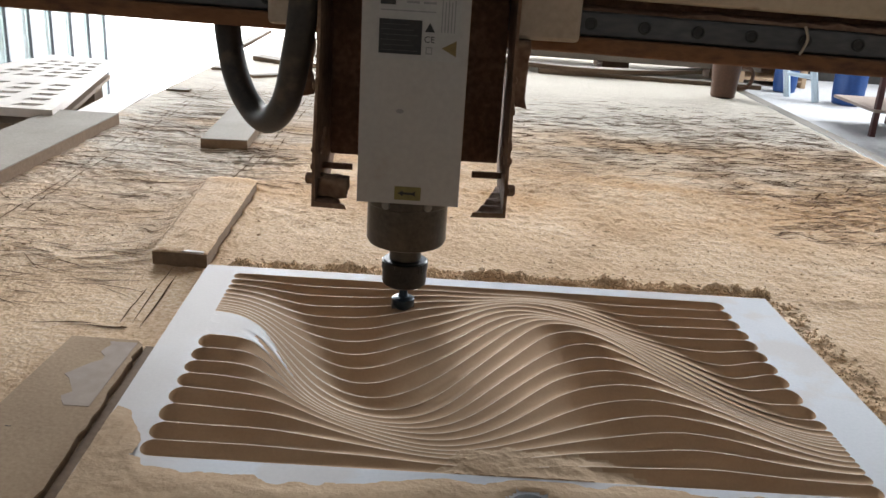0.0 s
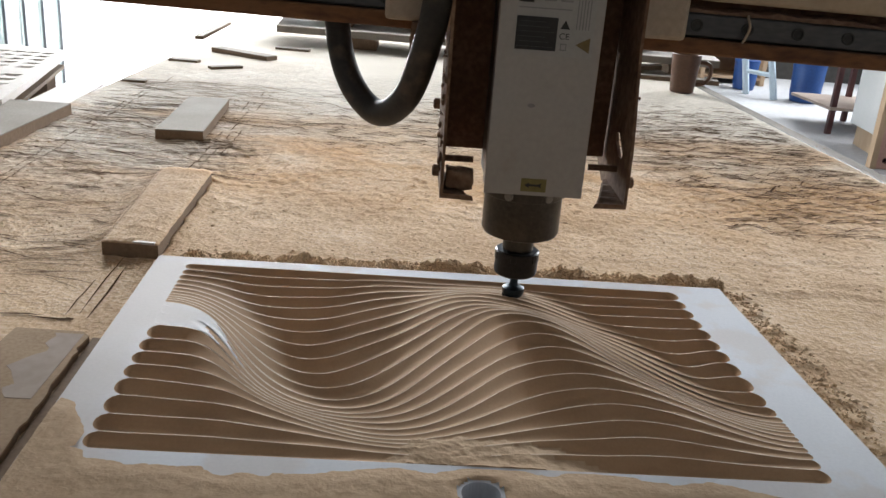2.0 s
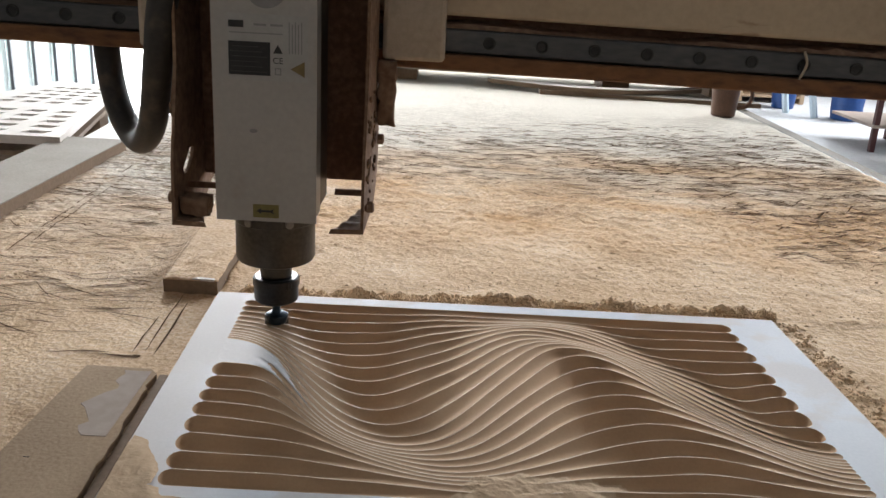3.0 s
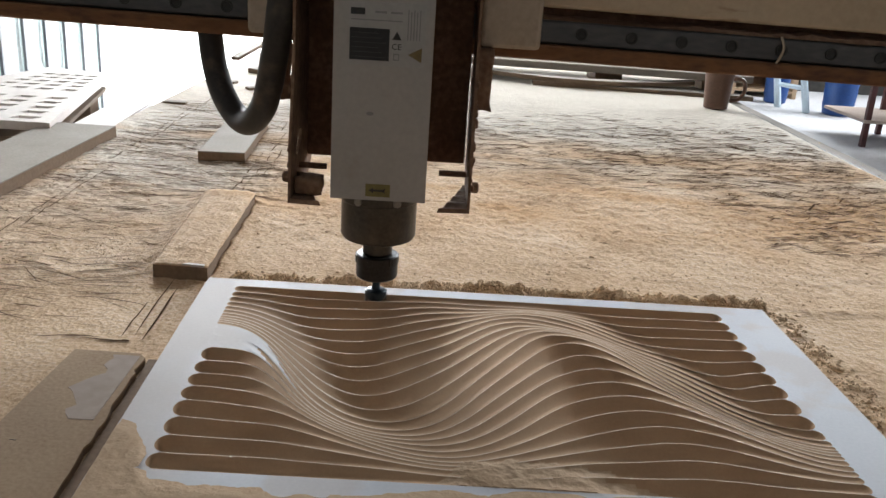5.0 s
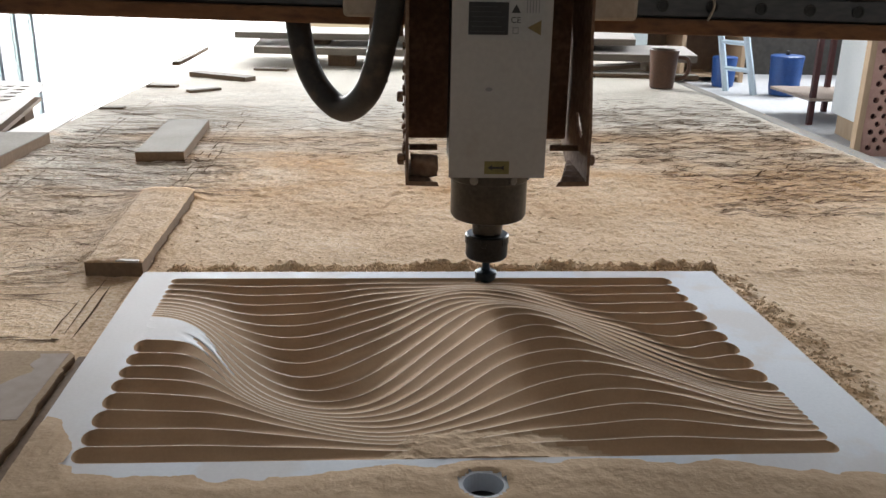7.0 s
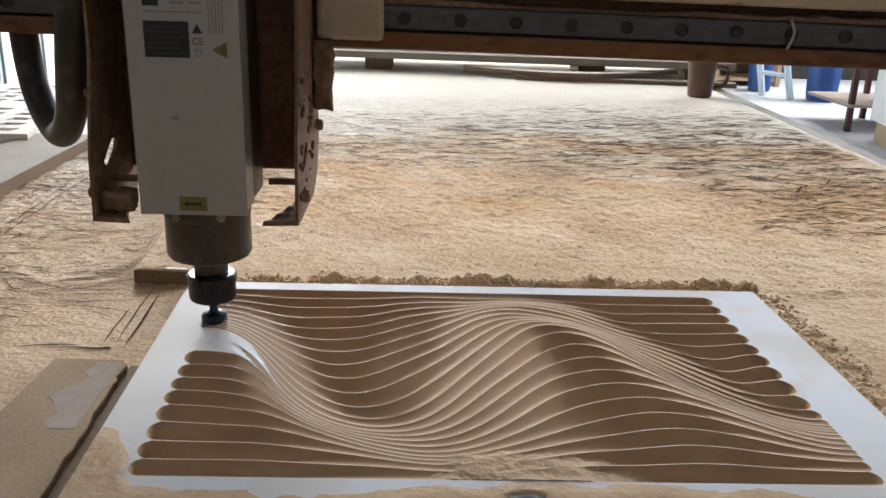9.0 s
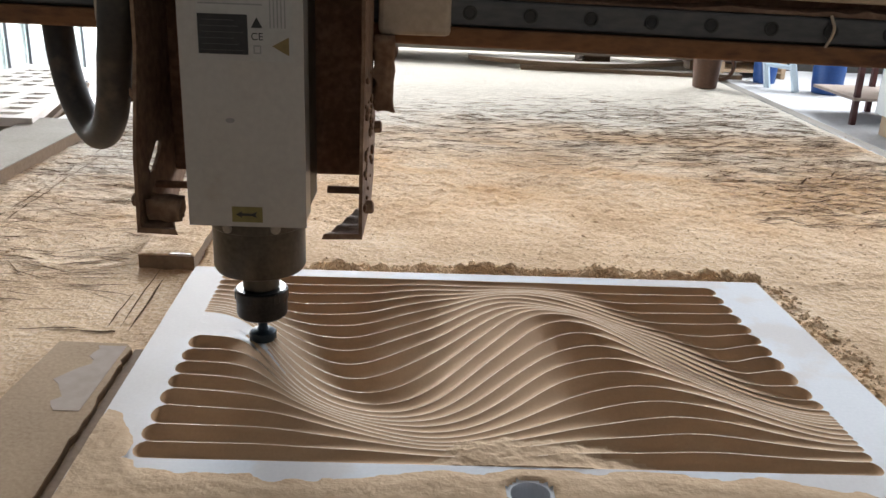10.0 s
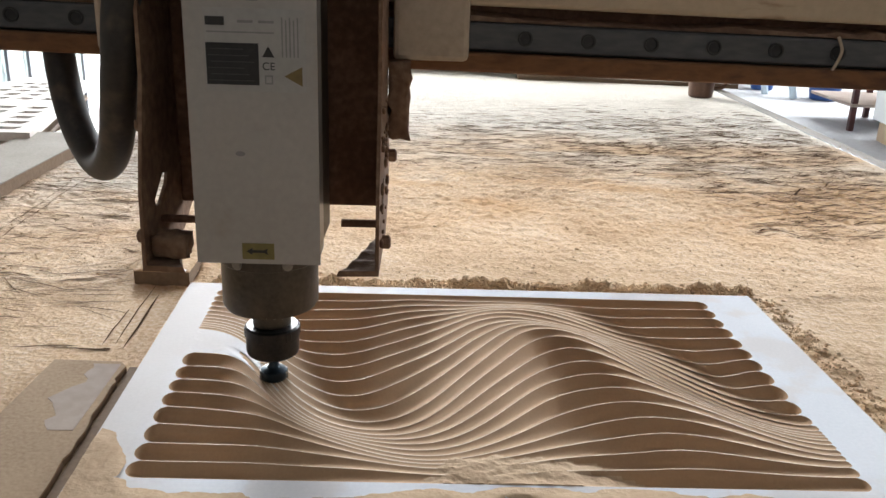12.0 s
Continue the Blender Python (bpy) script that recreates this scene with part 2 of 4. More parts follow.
METAL_WALL = material("galvanised_sheet", [(0.44, 0.49, 0.485), (0.54, 0.58, 0.575)], 2, 40, 0.5, 0.2, 0.05)
# Rear wall's dimness is put into this dark tone; the lamp would brighten it.
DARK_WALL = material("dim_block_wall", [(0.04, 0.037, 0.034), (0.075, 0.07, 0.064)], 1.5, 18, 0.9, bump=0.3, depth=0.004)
# Unseen walls and roof: tones raised so their bounce fills the near side.
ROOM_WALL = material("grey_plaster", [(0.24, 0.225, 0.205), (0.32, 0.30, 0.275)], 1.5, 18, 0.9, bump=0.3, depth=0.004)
ROOF = material("roof_sheet", [(0.24, 0.24, 0.235), (0.32, 0.31, 0.30)], 1.5, 18, 0.7)
BLUE = material("blue_plastic", [(0.010, 0.045, 0.17), (0.018, 0.07, 0.24)], 5, 60, 0.4, bump=0.05)
PALE_BLUE = material("pale_blue_ladder_paint", [(0.42, 0.52, 0.60), (0.54, 0.62, 0.68)], 6, 60, 0.5)
PLY = material("raw_plywood", [(0.42, 0.29, 0.18), (0.54, 0.39, 0.26)], 3, 50, 0.7, stretch=(1, 1, 0.15))
MAROON = material("maroon_steel", [(0.05, 0.014, 0.014), (0.085, 0.022, 0.02)], 6, 60, 0.5)
WHITE_PAINT = material("white_gloss_paint", [(0.76, 0.76, 0.74), (0.84, 0.83, 0.81)], 3, 60, 0.4)
PINK_BOARD = material("pink_clay_blocks", [(0.46, 0.27, 0.22), (0.58, 0.36, 0.30)], 5, 60, 0.8)
MACHINE = material("grey_machine_frame", [(0.13, 0.14, 0.15), (0.2, 0.2, 0.21)], 4, 60, 0.6)


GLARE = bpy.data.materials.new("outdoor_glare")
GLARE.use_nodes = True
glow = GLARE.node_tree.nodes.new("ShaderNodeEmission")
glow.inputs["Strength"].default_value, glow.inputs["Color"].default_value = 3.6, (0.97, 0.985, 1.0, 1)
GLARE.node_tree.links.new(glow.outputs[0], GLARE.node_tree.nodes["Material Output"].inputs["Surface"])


# ---- mesh helpers ----
def finish(bm, mats, smooth=False, name="mesh"):
    me = bpy.data.meshes.new(name)
    bmesh.ops.recalc_face_normals(bm, faces=bm.faces)
    bm.to_mesh(me)
    bm.free()
    for m in mats if isinstance(mats, (list, tuple)) else [mats]:
        me.materials.append(m)
    if smooth:
        me.shade_smooth()
        if smooth != "all":
            me.set_sharp_from_angle(angle=radians(35))
    return me


def part(name, bm, mat, parent=None, label="", smooth=False, m=None):
    ob = new(name, finish(bm, mat, smooth, name))
    if parent is not None:
        ob.parent = parent
    if m is not None:
        ob.matrix_basis = m
    return tagged(ob, label)


def thing(name, label, category, m=None, group="", kind=""):
    ob = new(name)
    ob.empty_display_size = 0.05
    if m is not None:
        ob.matrix_basis = m
    return tagged(ob, label, category, group, kind)


def box(lo, hi, bevel=0.0, bm=None, seg=2):
    own = bmesh.new() if bm is None else bm
    r = bmesh.ops.create_cube(own, size=1)
    c = [(a + b) / 2 for a, b in zip(lo, hi)]
    s = [b - a for a, b in zip(lo, hi)]
    for v in r["verts"]:
        v.co = Vector((v.co.x * s[0] + c[0], v.co.y * s[1] + c[1], v.co.z * s[2] + c[2]))
    if bevel:
        edges = list({e for v in r["verts"] for e in v.link_edges})
        bmesh.ops.bevel(own, geom=edges, offset=bevel, segments=seg, affect="EDGES", profile=0.5)
    return own


def lathe(profile, seg=40, bm=None, at=(0, 0, 0)):
    """Turn (radius, z) pairs round the z axis."""
    own = bmesh.new() if bm is None else bm
    rings = []
    for r, z in profile:
        rings.append([own.verts.new((at[0] + r * math.cos(2 * math.pi * i / seg), at[1] + r * math.sin(2 * math.pi * i / seg), at[2] + z)) for i in range(seg)])
    for a, b in zip(rings, rings[1:]):
        for i in range(seg):
            own.faces.new((a[i], a[(i + 1) % seg], b[(i + 1) % seg], b[i]))
    own.faces.new(rings[0][::-1])
    own.faces.new(rings[-1])
    return own


def tube(points, radius, seg=20, bm=None):
    own = bmesh.new() if bm is None else bm
    pts = [Vector(p) for p in points]
    rings, side = [], None
    for i, p in enumerate(pts):
        d = (pts[min(i + 1, len(pts) - 1)] - pts[max(i - 1, 0)]).normalized()
        if side is None:
            side = d.orthogonal().normalized()
        side = (side - d * side.dot(d)).normalized()
        other = d.cross(side)
        rings.append([own.verts.new(p + radius * (side * math.cos(2 * math.pi * k / seg) + other * math.sin(2 * math.pi * k / seg))) for k in range(seg)])
    for a, b in zip(rings, rings[1:]):
        for k in range(seg):
            own.faces.new((a[k], a[(k + 1) % seg], b[(k + 1) % seg], b[k]))
    own.faces.new(rings[0][::-1])
    own.faces.new(rings[-1])
    return own


def spline(knots, steps=14):
    """A smooth curve through the knots."""
    p = [Vector(k) for k in knots]
    p = [2 * p[0] - p[1], *p, 2 * p[-1] - p[-2]]
    out = []
    for i in range(1, len(p) - 2):
        a, b, c, d = p[i - 1:i + 3]
        for s in range(steps):
            t = s / steps
            out.append(0.5 * (2 * b + (c - a) * t + (2 * a - 5 * b + 4 * c - d) * t * t + (3 * b - a - 3 * c + d) * t ** 3))
    return out + [p[-2]]


def slab(outline, z0, z1, holes=(), bm=None, axis="z", bevel=0.0):
    """A plate of an outline (with holes) between two levels along an axis."""
    own = bmesh.new() if bm is None else bm
    to3 = {"z": lambda a, b, c: (a, b, c), "y": lambda a, b, c: (a, c, b), "x": lambda a, b, c: (c, a, b)}[axis]
    loops = [outline, *holes]
    edges, rims = [], []
    for lp in loops:
        vs = [own.verts.new(to3(a, b, z0)) for a, b in lp]
        rims.append(vs)
        edges += [own.edges.new((vs[i], vs[(i + 1) % len(vs)])) for i in range(len(vs))]
    r = bmesh.ops.triangle_fill(own, use_beauty=True, use_dissolve=False, edges=edges)
    faces = [g for g in r["geom"] if isinstance(g, bmesh.types.BMFace)]
    twin = {}
    for vs, lp in zip(rims, loops):
        for v, (a, b) in zip(vs, lp):
            twin[v] = own.verts.new(to3(a, b, z1))
    for f in faces:
        own.faces.new([twin[v] for v in reversed(f.verts)])
    for vs in rims:
        for i in range(len(vs)):
            a, b = vs[i], vs[(i + 1) % len(vs)]
            own.faces.new((a, b, twin[b], twin[a]))
    return own


def ring(cx, cy, rx, ry, n=20):
    return [(cx + rx * math.cos(2 * math.pi * i / n), cy + ry * math.sin(2 * math.pi * i / n)) for i in range(n)]


def fbm(x, y, s, octaves=4):
    return noise.fractal(Vector((x * s, y * s, 0.37)), 1.0, 2.0, octaves)


# ---- structure: floor, roof, walls ----
FLOOR, BED_TOP = -0.86, -0.016
part("floor", box((-9, -6, FLOOR - 0.1), (14, 16, FLOOR)), CONCRETE)
tagged(bpy.data.objects["floor"], "pale dusty concrete workshop floor", "floor", kind="structure")
# Roof, south, near west and east walls are unseen, added to shape the light.
part("ceiling", box((-9, -6, 4.2), (14, 10.6, 4.3)), ROOF)
tagged(bpy.data.objects["ceiling"], "unseen grey sheet metal roof added to shut out sky light", "ceiling", kind="structure")
tagged(part("wall_south", box((-9, -6.1, FLOOR), (14, -6, 4.2)), ROOM_WALL), "unseen plastered wall added behind the camera", "wall", kind="structure")
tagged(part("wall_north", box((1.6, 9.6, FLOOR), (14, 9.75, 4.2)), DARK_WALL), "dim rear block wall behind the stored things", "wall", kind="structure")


def ribbed_wall(name, x, y0, y1):
    """Upright sheet metal with folded ribs."""
    bm = bmesh.new()
    prof, y = [], y0
    while y < y1:
        prof += [(y, 0.0), (y + 0.10, 0.006), (y + 0.20, 0.0), (y + 0.203, -0.06), (y + 0.222, -0.06)]
        y += 0.225
    lo = [bm.verts.new((x + d, q, FLOOR)) for q, d in prof]
    hi = [bm.verts.new((x + d, q, 4.2)) for q, d in prof]
    for i in range(len(prof) - 1):
        bm.faces.new((lo[i], lo[i + 1], hi[i + 1], hi[i]))
    bmesh.ops.solidify(bm, geom=bm.faces[:], thickness=0.01)
    wall = part(name, bm, METAL_WALL)
    y = y0 + 0.20
    while y < y1:
        # Dark strip over each fold, with the groove's shade put into its colour.
        part("rib", box((x + 0.008, y, FLOOR), (x + 0.022, y + 0.016, 4.19)), MACHINE, wall, "dark upright strip painting in a groove's shade")
        y += 0.225
    return tagged(wall, "pale galvanised ribbed sheet metal wall", "wall", kind="structure")


ribbed_wall("wall_west", -1.72, 1.6, 4.2)
tagged(part("wall_west_near", box((-1.95, -6, FLOOR), (-1.8, 1.6, 4.2)), ROOM_WALL), "unseen plastered side wall added to shut out sky light", "wall", kind="structure")
tagged(part("wall_east", box((9.6, -6, FLOOR), (9.75, 0.8, 4.2)), DARK_WALL), "unseen plastered side wall added to shut out sky light", "wall", kind="structure")
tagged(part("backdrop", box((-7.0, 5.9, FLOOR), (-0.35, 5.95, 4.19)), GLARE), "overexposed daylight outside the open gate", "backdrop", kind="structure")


# ---- the machine bed ----
def block_sides(y):
    """The two long sides of the stop block."""
    return -0.078 - 0.027 * (y - 0.03) / 0.355, -0.008 - 0.014 * (y - 0.024) / 0.346


def block_drift(x, y):
    """Sawdust swept up against the stop block."""
    x0, x1 = block_sides(y)
    if y < 0.03 or y > 0.60:
        return 0.0
    along = min(1.0, (y - 0.03) / 0.06)
    if y > 0.375:
        return 0.010 * math.exp(-(y - 0.375) / 0.05) * (1 if x0 < x < x1 else math.exp(-max(x0 - x, x - x1) / 0.02))
    if x > x1:
        return 0.007 * along * math.exp(-(x - x1) / 0.016)
    return 0.017 * along * math.exp(-(x0 - x) / 0.022) if x < x0 else 0.0


def bed_height(x, y):
    h = 0.0016 * fbm(x, y, 9) + (0.0024 * fbm(x + 5, y, 48, 3) + 0.0020 * fbm(x, y + 3, 105, 2)) * max(0.3, min(1.0, 1.5 - y, 0.35 + 1.8 * (y - 0.08)))
    # drifts of sawdust round the panel
    far = math.exp(-((y - 0.034 - 0.008 * fbm(x, 3, 18)) / 0.013) ** 2) * (1 if 0.02 < x < 0.70 else 0.2)
    right = math.exp(-((x - 0.712 - 0.02 * (-y) - 0.008 * fbm(7, y, 14)) / 0.018) ** 2) * (1 if -0.55 < y < 0.03 else 0.0)
    h += max(0.0, 0.0060 + 0.010 * fbm(x, y, 46, 3)) * max(far, right * 0.35)
    h += block_drift(x, y)
    sheet = 0.006 * max(0.0, min(1.0, (0.55 - y) / 0.5)) * max(0.0, min(1.0, (x - 0.05) / 0.3))
    return h + sheet * (0.6 + 0.5 * fbm(x, y, 6))


bed = thing("machine_bed", "wide sawdust-covered spoilboard bed of a router table", "machine bed")
bm = bmesh.new()
xs = [-0.47 + 1.732 * i / 520 for i in range(521)]
ys = [-1.25]
while ys[-1] < 2.75:
    ys.append(ys[-1] + (0.012 if ys[-1] < -0.6 else 0.0028 if -0.02 < ys[-1] < 0.08 else 0.0042 if ys[-1] < 0.5 else 0.0042 + 0.010 * (ys[-1] - 0.5)))
def bed_z(x, y):
    if 0.006 < x - 0.045 * -y < 0.676 and -0.5 < y < -0.004:
        return BED_TOP - 0.004
    return BED_TOP + bed_height(x, y)
rows = [[bm.verts.new((x, y, bed_z(x, y))) for x in xs] for y in ys]
for a, b in zip(rows, rows[1:]):
    for i in range(len(xs) - 1):
        bm.faces.new((a[i], a[i + 1], b[i + 1], b[i]))
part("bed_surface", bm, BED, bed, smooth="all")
part("bed_core", box((-0.47, -1.25, -0.06), (1.262, 2.75, -0.024)), EDGE_WOOD, bed)
part("edge_trim", box((1.283, -1.25, -0.07), (1.330, 2.75, -0.026), 0.003), DUSTY_GREY, bed, "pale wooden edge strip")
# Black box fills the gap by the trim and paints its shade.
part("gap_strip", box((1.263, -1.25, -0.065), (1.282, 2.75, -0.022)), BLACK_INK, bed, "black strip painting in the gap's shade along the edge")
for y in (-1.0, 0.8, 2.5):
    for x in (-0.4, 1.2):
        part("leg", box((x - 0.05, y - 0.05, FLOOR), (x + 0.05, y + 0.05, -0.061), 0.004), MACHINE, bed)

# crumbs thrown up along the panel and over the bed
rng = np.random.default_rng(4)
verts, faces = [], []
shape = [(1, 0, 0), (-1, 0, 0), (0, 1, 0), (0, -1, 0), (0, 0, 1), (0, 0, -1)]
tri = [(0, 2, 4), (2, 1, 4), (1, 3, 4), (3, 0, 4), (2, 0, 5), (1, 2, 5), (3, 1, 5), (0, 3, 5)]
for i in range(9000):
    pick = rng.random()
    if pick < 0.42:
        x, y = rng.uniform(0.02, 0.7), 0.024 + abs(rng.normal(0, 0.014))
        s = abs(rng.normal(0.0016, 0.0014)) + 0.0006
    elif pick < 0.52:
        y = rng.uniform(-0.55, 0.02)
        x = 0.704 - 0.02 * y + rng.normal(0.006, 0.012)
        s = abs(rng.normal(0.0011, 0.0007)) + 0.0006
    else:
        x, y = rng.uniform(-0.46, 1.3), 0.05 + 1.5 * rng.random() ** 1.6
        s = abs(rng.normal(0.0006, 0.0006)) + 0.0004
    if 0.0 < x - 0.045 * -y < 0.684 and y < 0.004:
        continue
    z = bed_z(x, y) + s * 0.2
    turn = rng.uniform(0, 6.28)
    c, q = math.cos(turn), math.sin(turn)
    k = len(verts)
    sx, sy, sz = s * rng.uniform(0.7, 1.9), s * rng.uniform(0.6, 1.2), s * rng.uniform(0.5, 0.9)
    for a, b, d in shape:
        a, b, d = a * sx * rng.uniform(0.7, 1.2), b * sy * rng.uniform(0.7, 1.2), d * sz
        verts.append((x + a * c - b * q, y + a * q + b * c, z + d))
    faces += [(k + a, k + b, k + d) for a, b, d in tri]
me = bpy.data.meshes.new("sawdust")
me.from_pydata(verts, [], faces)
me.materials.append(CRUMB)
tagged(new("sawdust", me), "loose tan sawdust crumbs heaped along the panel", "sawdust", kind="stuff")

# score marks that earlier jobs left in the bed
rng = np.random.default_rng(21)
verts, faces = [], []


def score(x, y, length, turn, width):
    """One tapered, slightly bent cut."""
    bend, n = rng.normal(0, 0.03), 5
    c, q = math.cos(turn), math.sin(turn)
    k = len(verts)
    for i in range(n + 1):
        f = i / n - 0.5
        a, b = f * length, bend * length * (f * f - 0.25) + rng.normal(0, 0.0004)
        px, py = x + a * c - b * q, y + a * q + b * c
        if not -0.45 < px < 1.25 or (py < 0.06 and px > -0.03):
            px, py = x, y
        w = width * (1 - (2 * abs(f)) ** 3 * 0.85) * rng.uniform(0.7, 1.2)
        z = bed_z(px, py) + 0.0011
        verts.append((px + w * q, py - w * c, z))
        verts.append((px - w * q, py + w * c, z))
    for i in range(n):
        faces.append((k + 2 * i, k + 2 * i + 2, k + 2 * i + 3, k + 2 * i + 1))


for i in range(8000):
    x, y = rng.uniform(0.0, 1.24), rng.uniform(0.28, 1.72)
    dense = 0.36 + 0.42 * min(1.0, max(0.0, (x - 0.25) / 0.6)) - 0.9 * max(0.0, (0.85 - y) / 0.45) * (1 if x < 0.8 else 0.3) - 2.0 * max(0.0, y - 1.2) + 0.14 * fbm(x, y, 4)
    if rng.random() < dense:
        score(x, y, 0.018 + 0.075 * rng.random() ** 2, rng.normal(0.0, 0.22) + (rng.choice([0.5, -0.6]) if rng.random() < 0.18 else 0), rng.uniform(0.0006, 0.0018) * (0.85 + 0.45 * y))
for i in range(330):
    x, y = rng.uniform(-0.40, -0.01), rng.uniform(0.40, 1.35)
    score(x, y, rng.uniform(0.05, 0.26), rng.normal(0.12, 0.20) if rng.random() < 0.7 else rng.normal(-0.45, 0.2), rng.uniform(0.0008, 0.0019))
for i in range(330):
    x, y = rng.uniform(-0.44, -0.08), rng.uniform(-0.12, 0.42)
    score(x, y, rng.uniform(0.02, 0.09), rng.normal(0.0, 0.3), rng.uniform(0.0004, 0.0012))
for x, y0, y1 in ((-0.345, 0.2, 1.3), (-0.330, 0.25, 1.4), (-0.062, 0.45, 1.25), (-0.078, 0.4, 1.1), (-0.045, 0.6, 1.3)):
    y = y0
    while y < y1:
        score(x + rng.normal(0, 0.001) - 0.03 * (y - 0.4), y, rng.uniform(0.05, 0.14), 1.6 + rng.normal(0, 0.02), rng.uniform(0.0007, 0.0013))
        y += rng.uniform(0.06, 0.16)
for x, y, l, turn, w in ((-0.050, -0.158, 0.075, 0.02, 0.0024), (-0.034, -0.08, 0.15, 1.62, 0.0012), (-0.046, -0.06, 0.17, 1.62, 0.0010), (-0.056, -0.10, 0.10, 1.60, 0.0010), (-0.11, -0.156, 0.07, 0.08, 0.0016)):
    score(x, y, l, turn, w)
me = bpy.data.meshes.new("scoring")
me.from_pydata(verts, [], faces)
me.materials.append(SCORE)
marks = tagged(new("scoring", me), "dark score marks cut into the spoilboard", kind="stuff")
marks.parent = bed

# ---- the carved panel ----
LINES, NEAR, FAR, LEFT, RIGHT, SHEAR = 22, -0.410, -0.022, 0.038, 0.6195, -0.045
WAVE = (
    (-0.055, -0.063, -0.100, 0.719, 0.083, -0.036, 0.031, 0.000, -0.014, -0.020, -0.004),
    (0.179, -0.044, 0.454, 0.097, -0.262, 0.011, -0.001, -0.001, 0.005, 0.030, -0.046),
    (0.053, 0.005, 0.091, -0.550, -0.081, -0.067, -0.049, 0.102, -0.010, 0.021, 0.021),
    (0.068, 0.024, -0.083, -0.106, 0.010, -0.005, -0.057, 0.037, 0.027, -0.034, 0.029),
    (-0.001, 0.034, -0.041, 0.112, -0.030, 0.018, 0.089, -0.062, -0.006, 0.066, -0.010),
    (0.017, 0.017, -0.100, 0.049, 0.082, -0.023, 0.047, -0.013, 0.014, -0.018, -0.010),
    (-0.034, 0.030, 0.067, -0.189, 0.025, 0.084, -0.043, -0.011, 0.018, -0.074, 0.010),
    (0.081, -0.088, -0.107, 0.030, 0.004, -0.042, 0.059, 0.012, -0.051, 0.008, 0.013),
)


def ridge_lines(u):
    """Where the ridges between the grooves cross, from the near to the far border, at the share u of the width."""
    gaps = [math.exp(sum(c * math.cos(math.pi * n * (k + 0.5) / LINES) * math.cos(math.pi * m * u) for n, row in enumerate(WAVE, 1) for m, c in enumerate(row))) for k in range(LINES)]
    total, y, out = sum(gaps), 0.0, [NEAR]
    for g in gaps:
        y += g
        out.append(NEAR + (FAR - NEAR) * y / total)
    return out


BALL, DEEP, STEPS, COLS = 0.0135, 0.0098, 10, 360


def dust_level(x, y):
    """Top of the sawdust that has settled in the near grooves."""
    away = ((x - 0.355) / 0.10) ** 2 + ((y + 0.402) / 0.052) ** 2
    return -0.0125 + 0.0136 * math.exp(-away * away) + 0.0016 * fbm(x, y, 34) + 0.0010 * fbm(x, y, 130, 3)


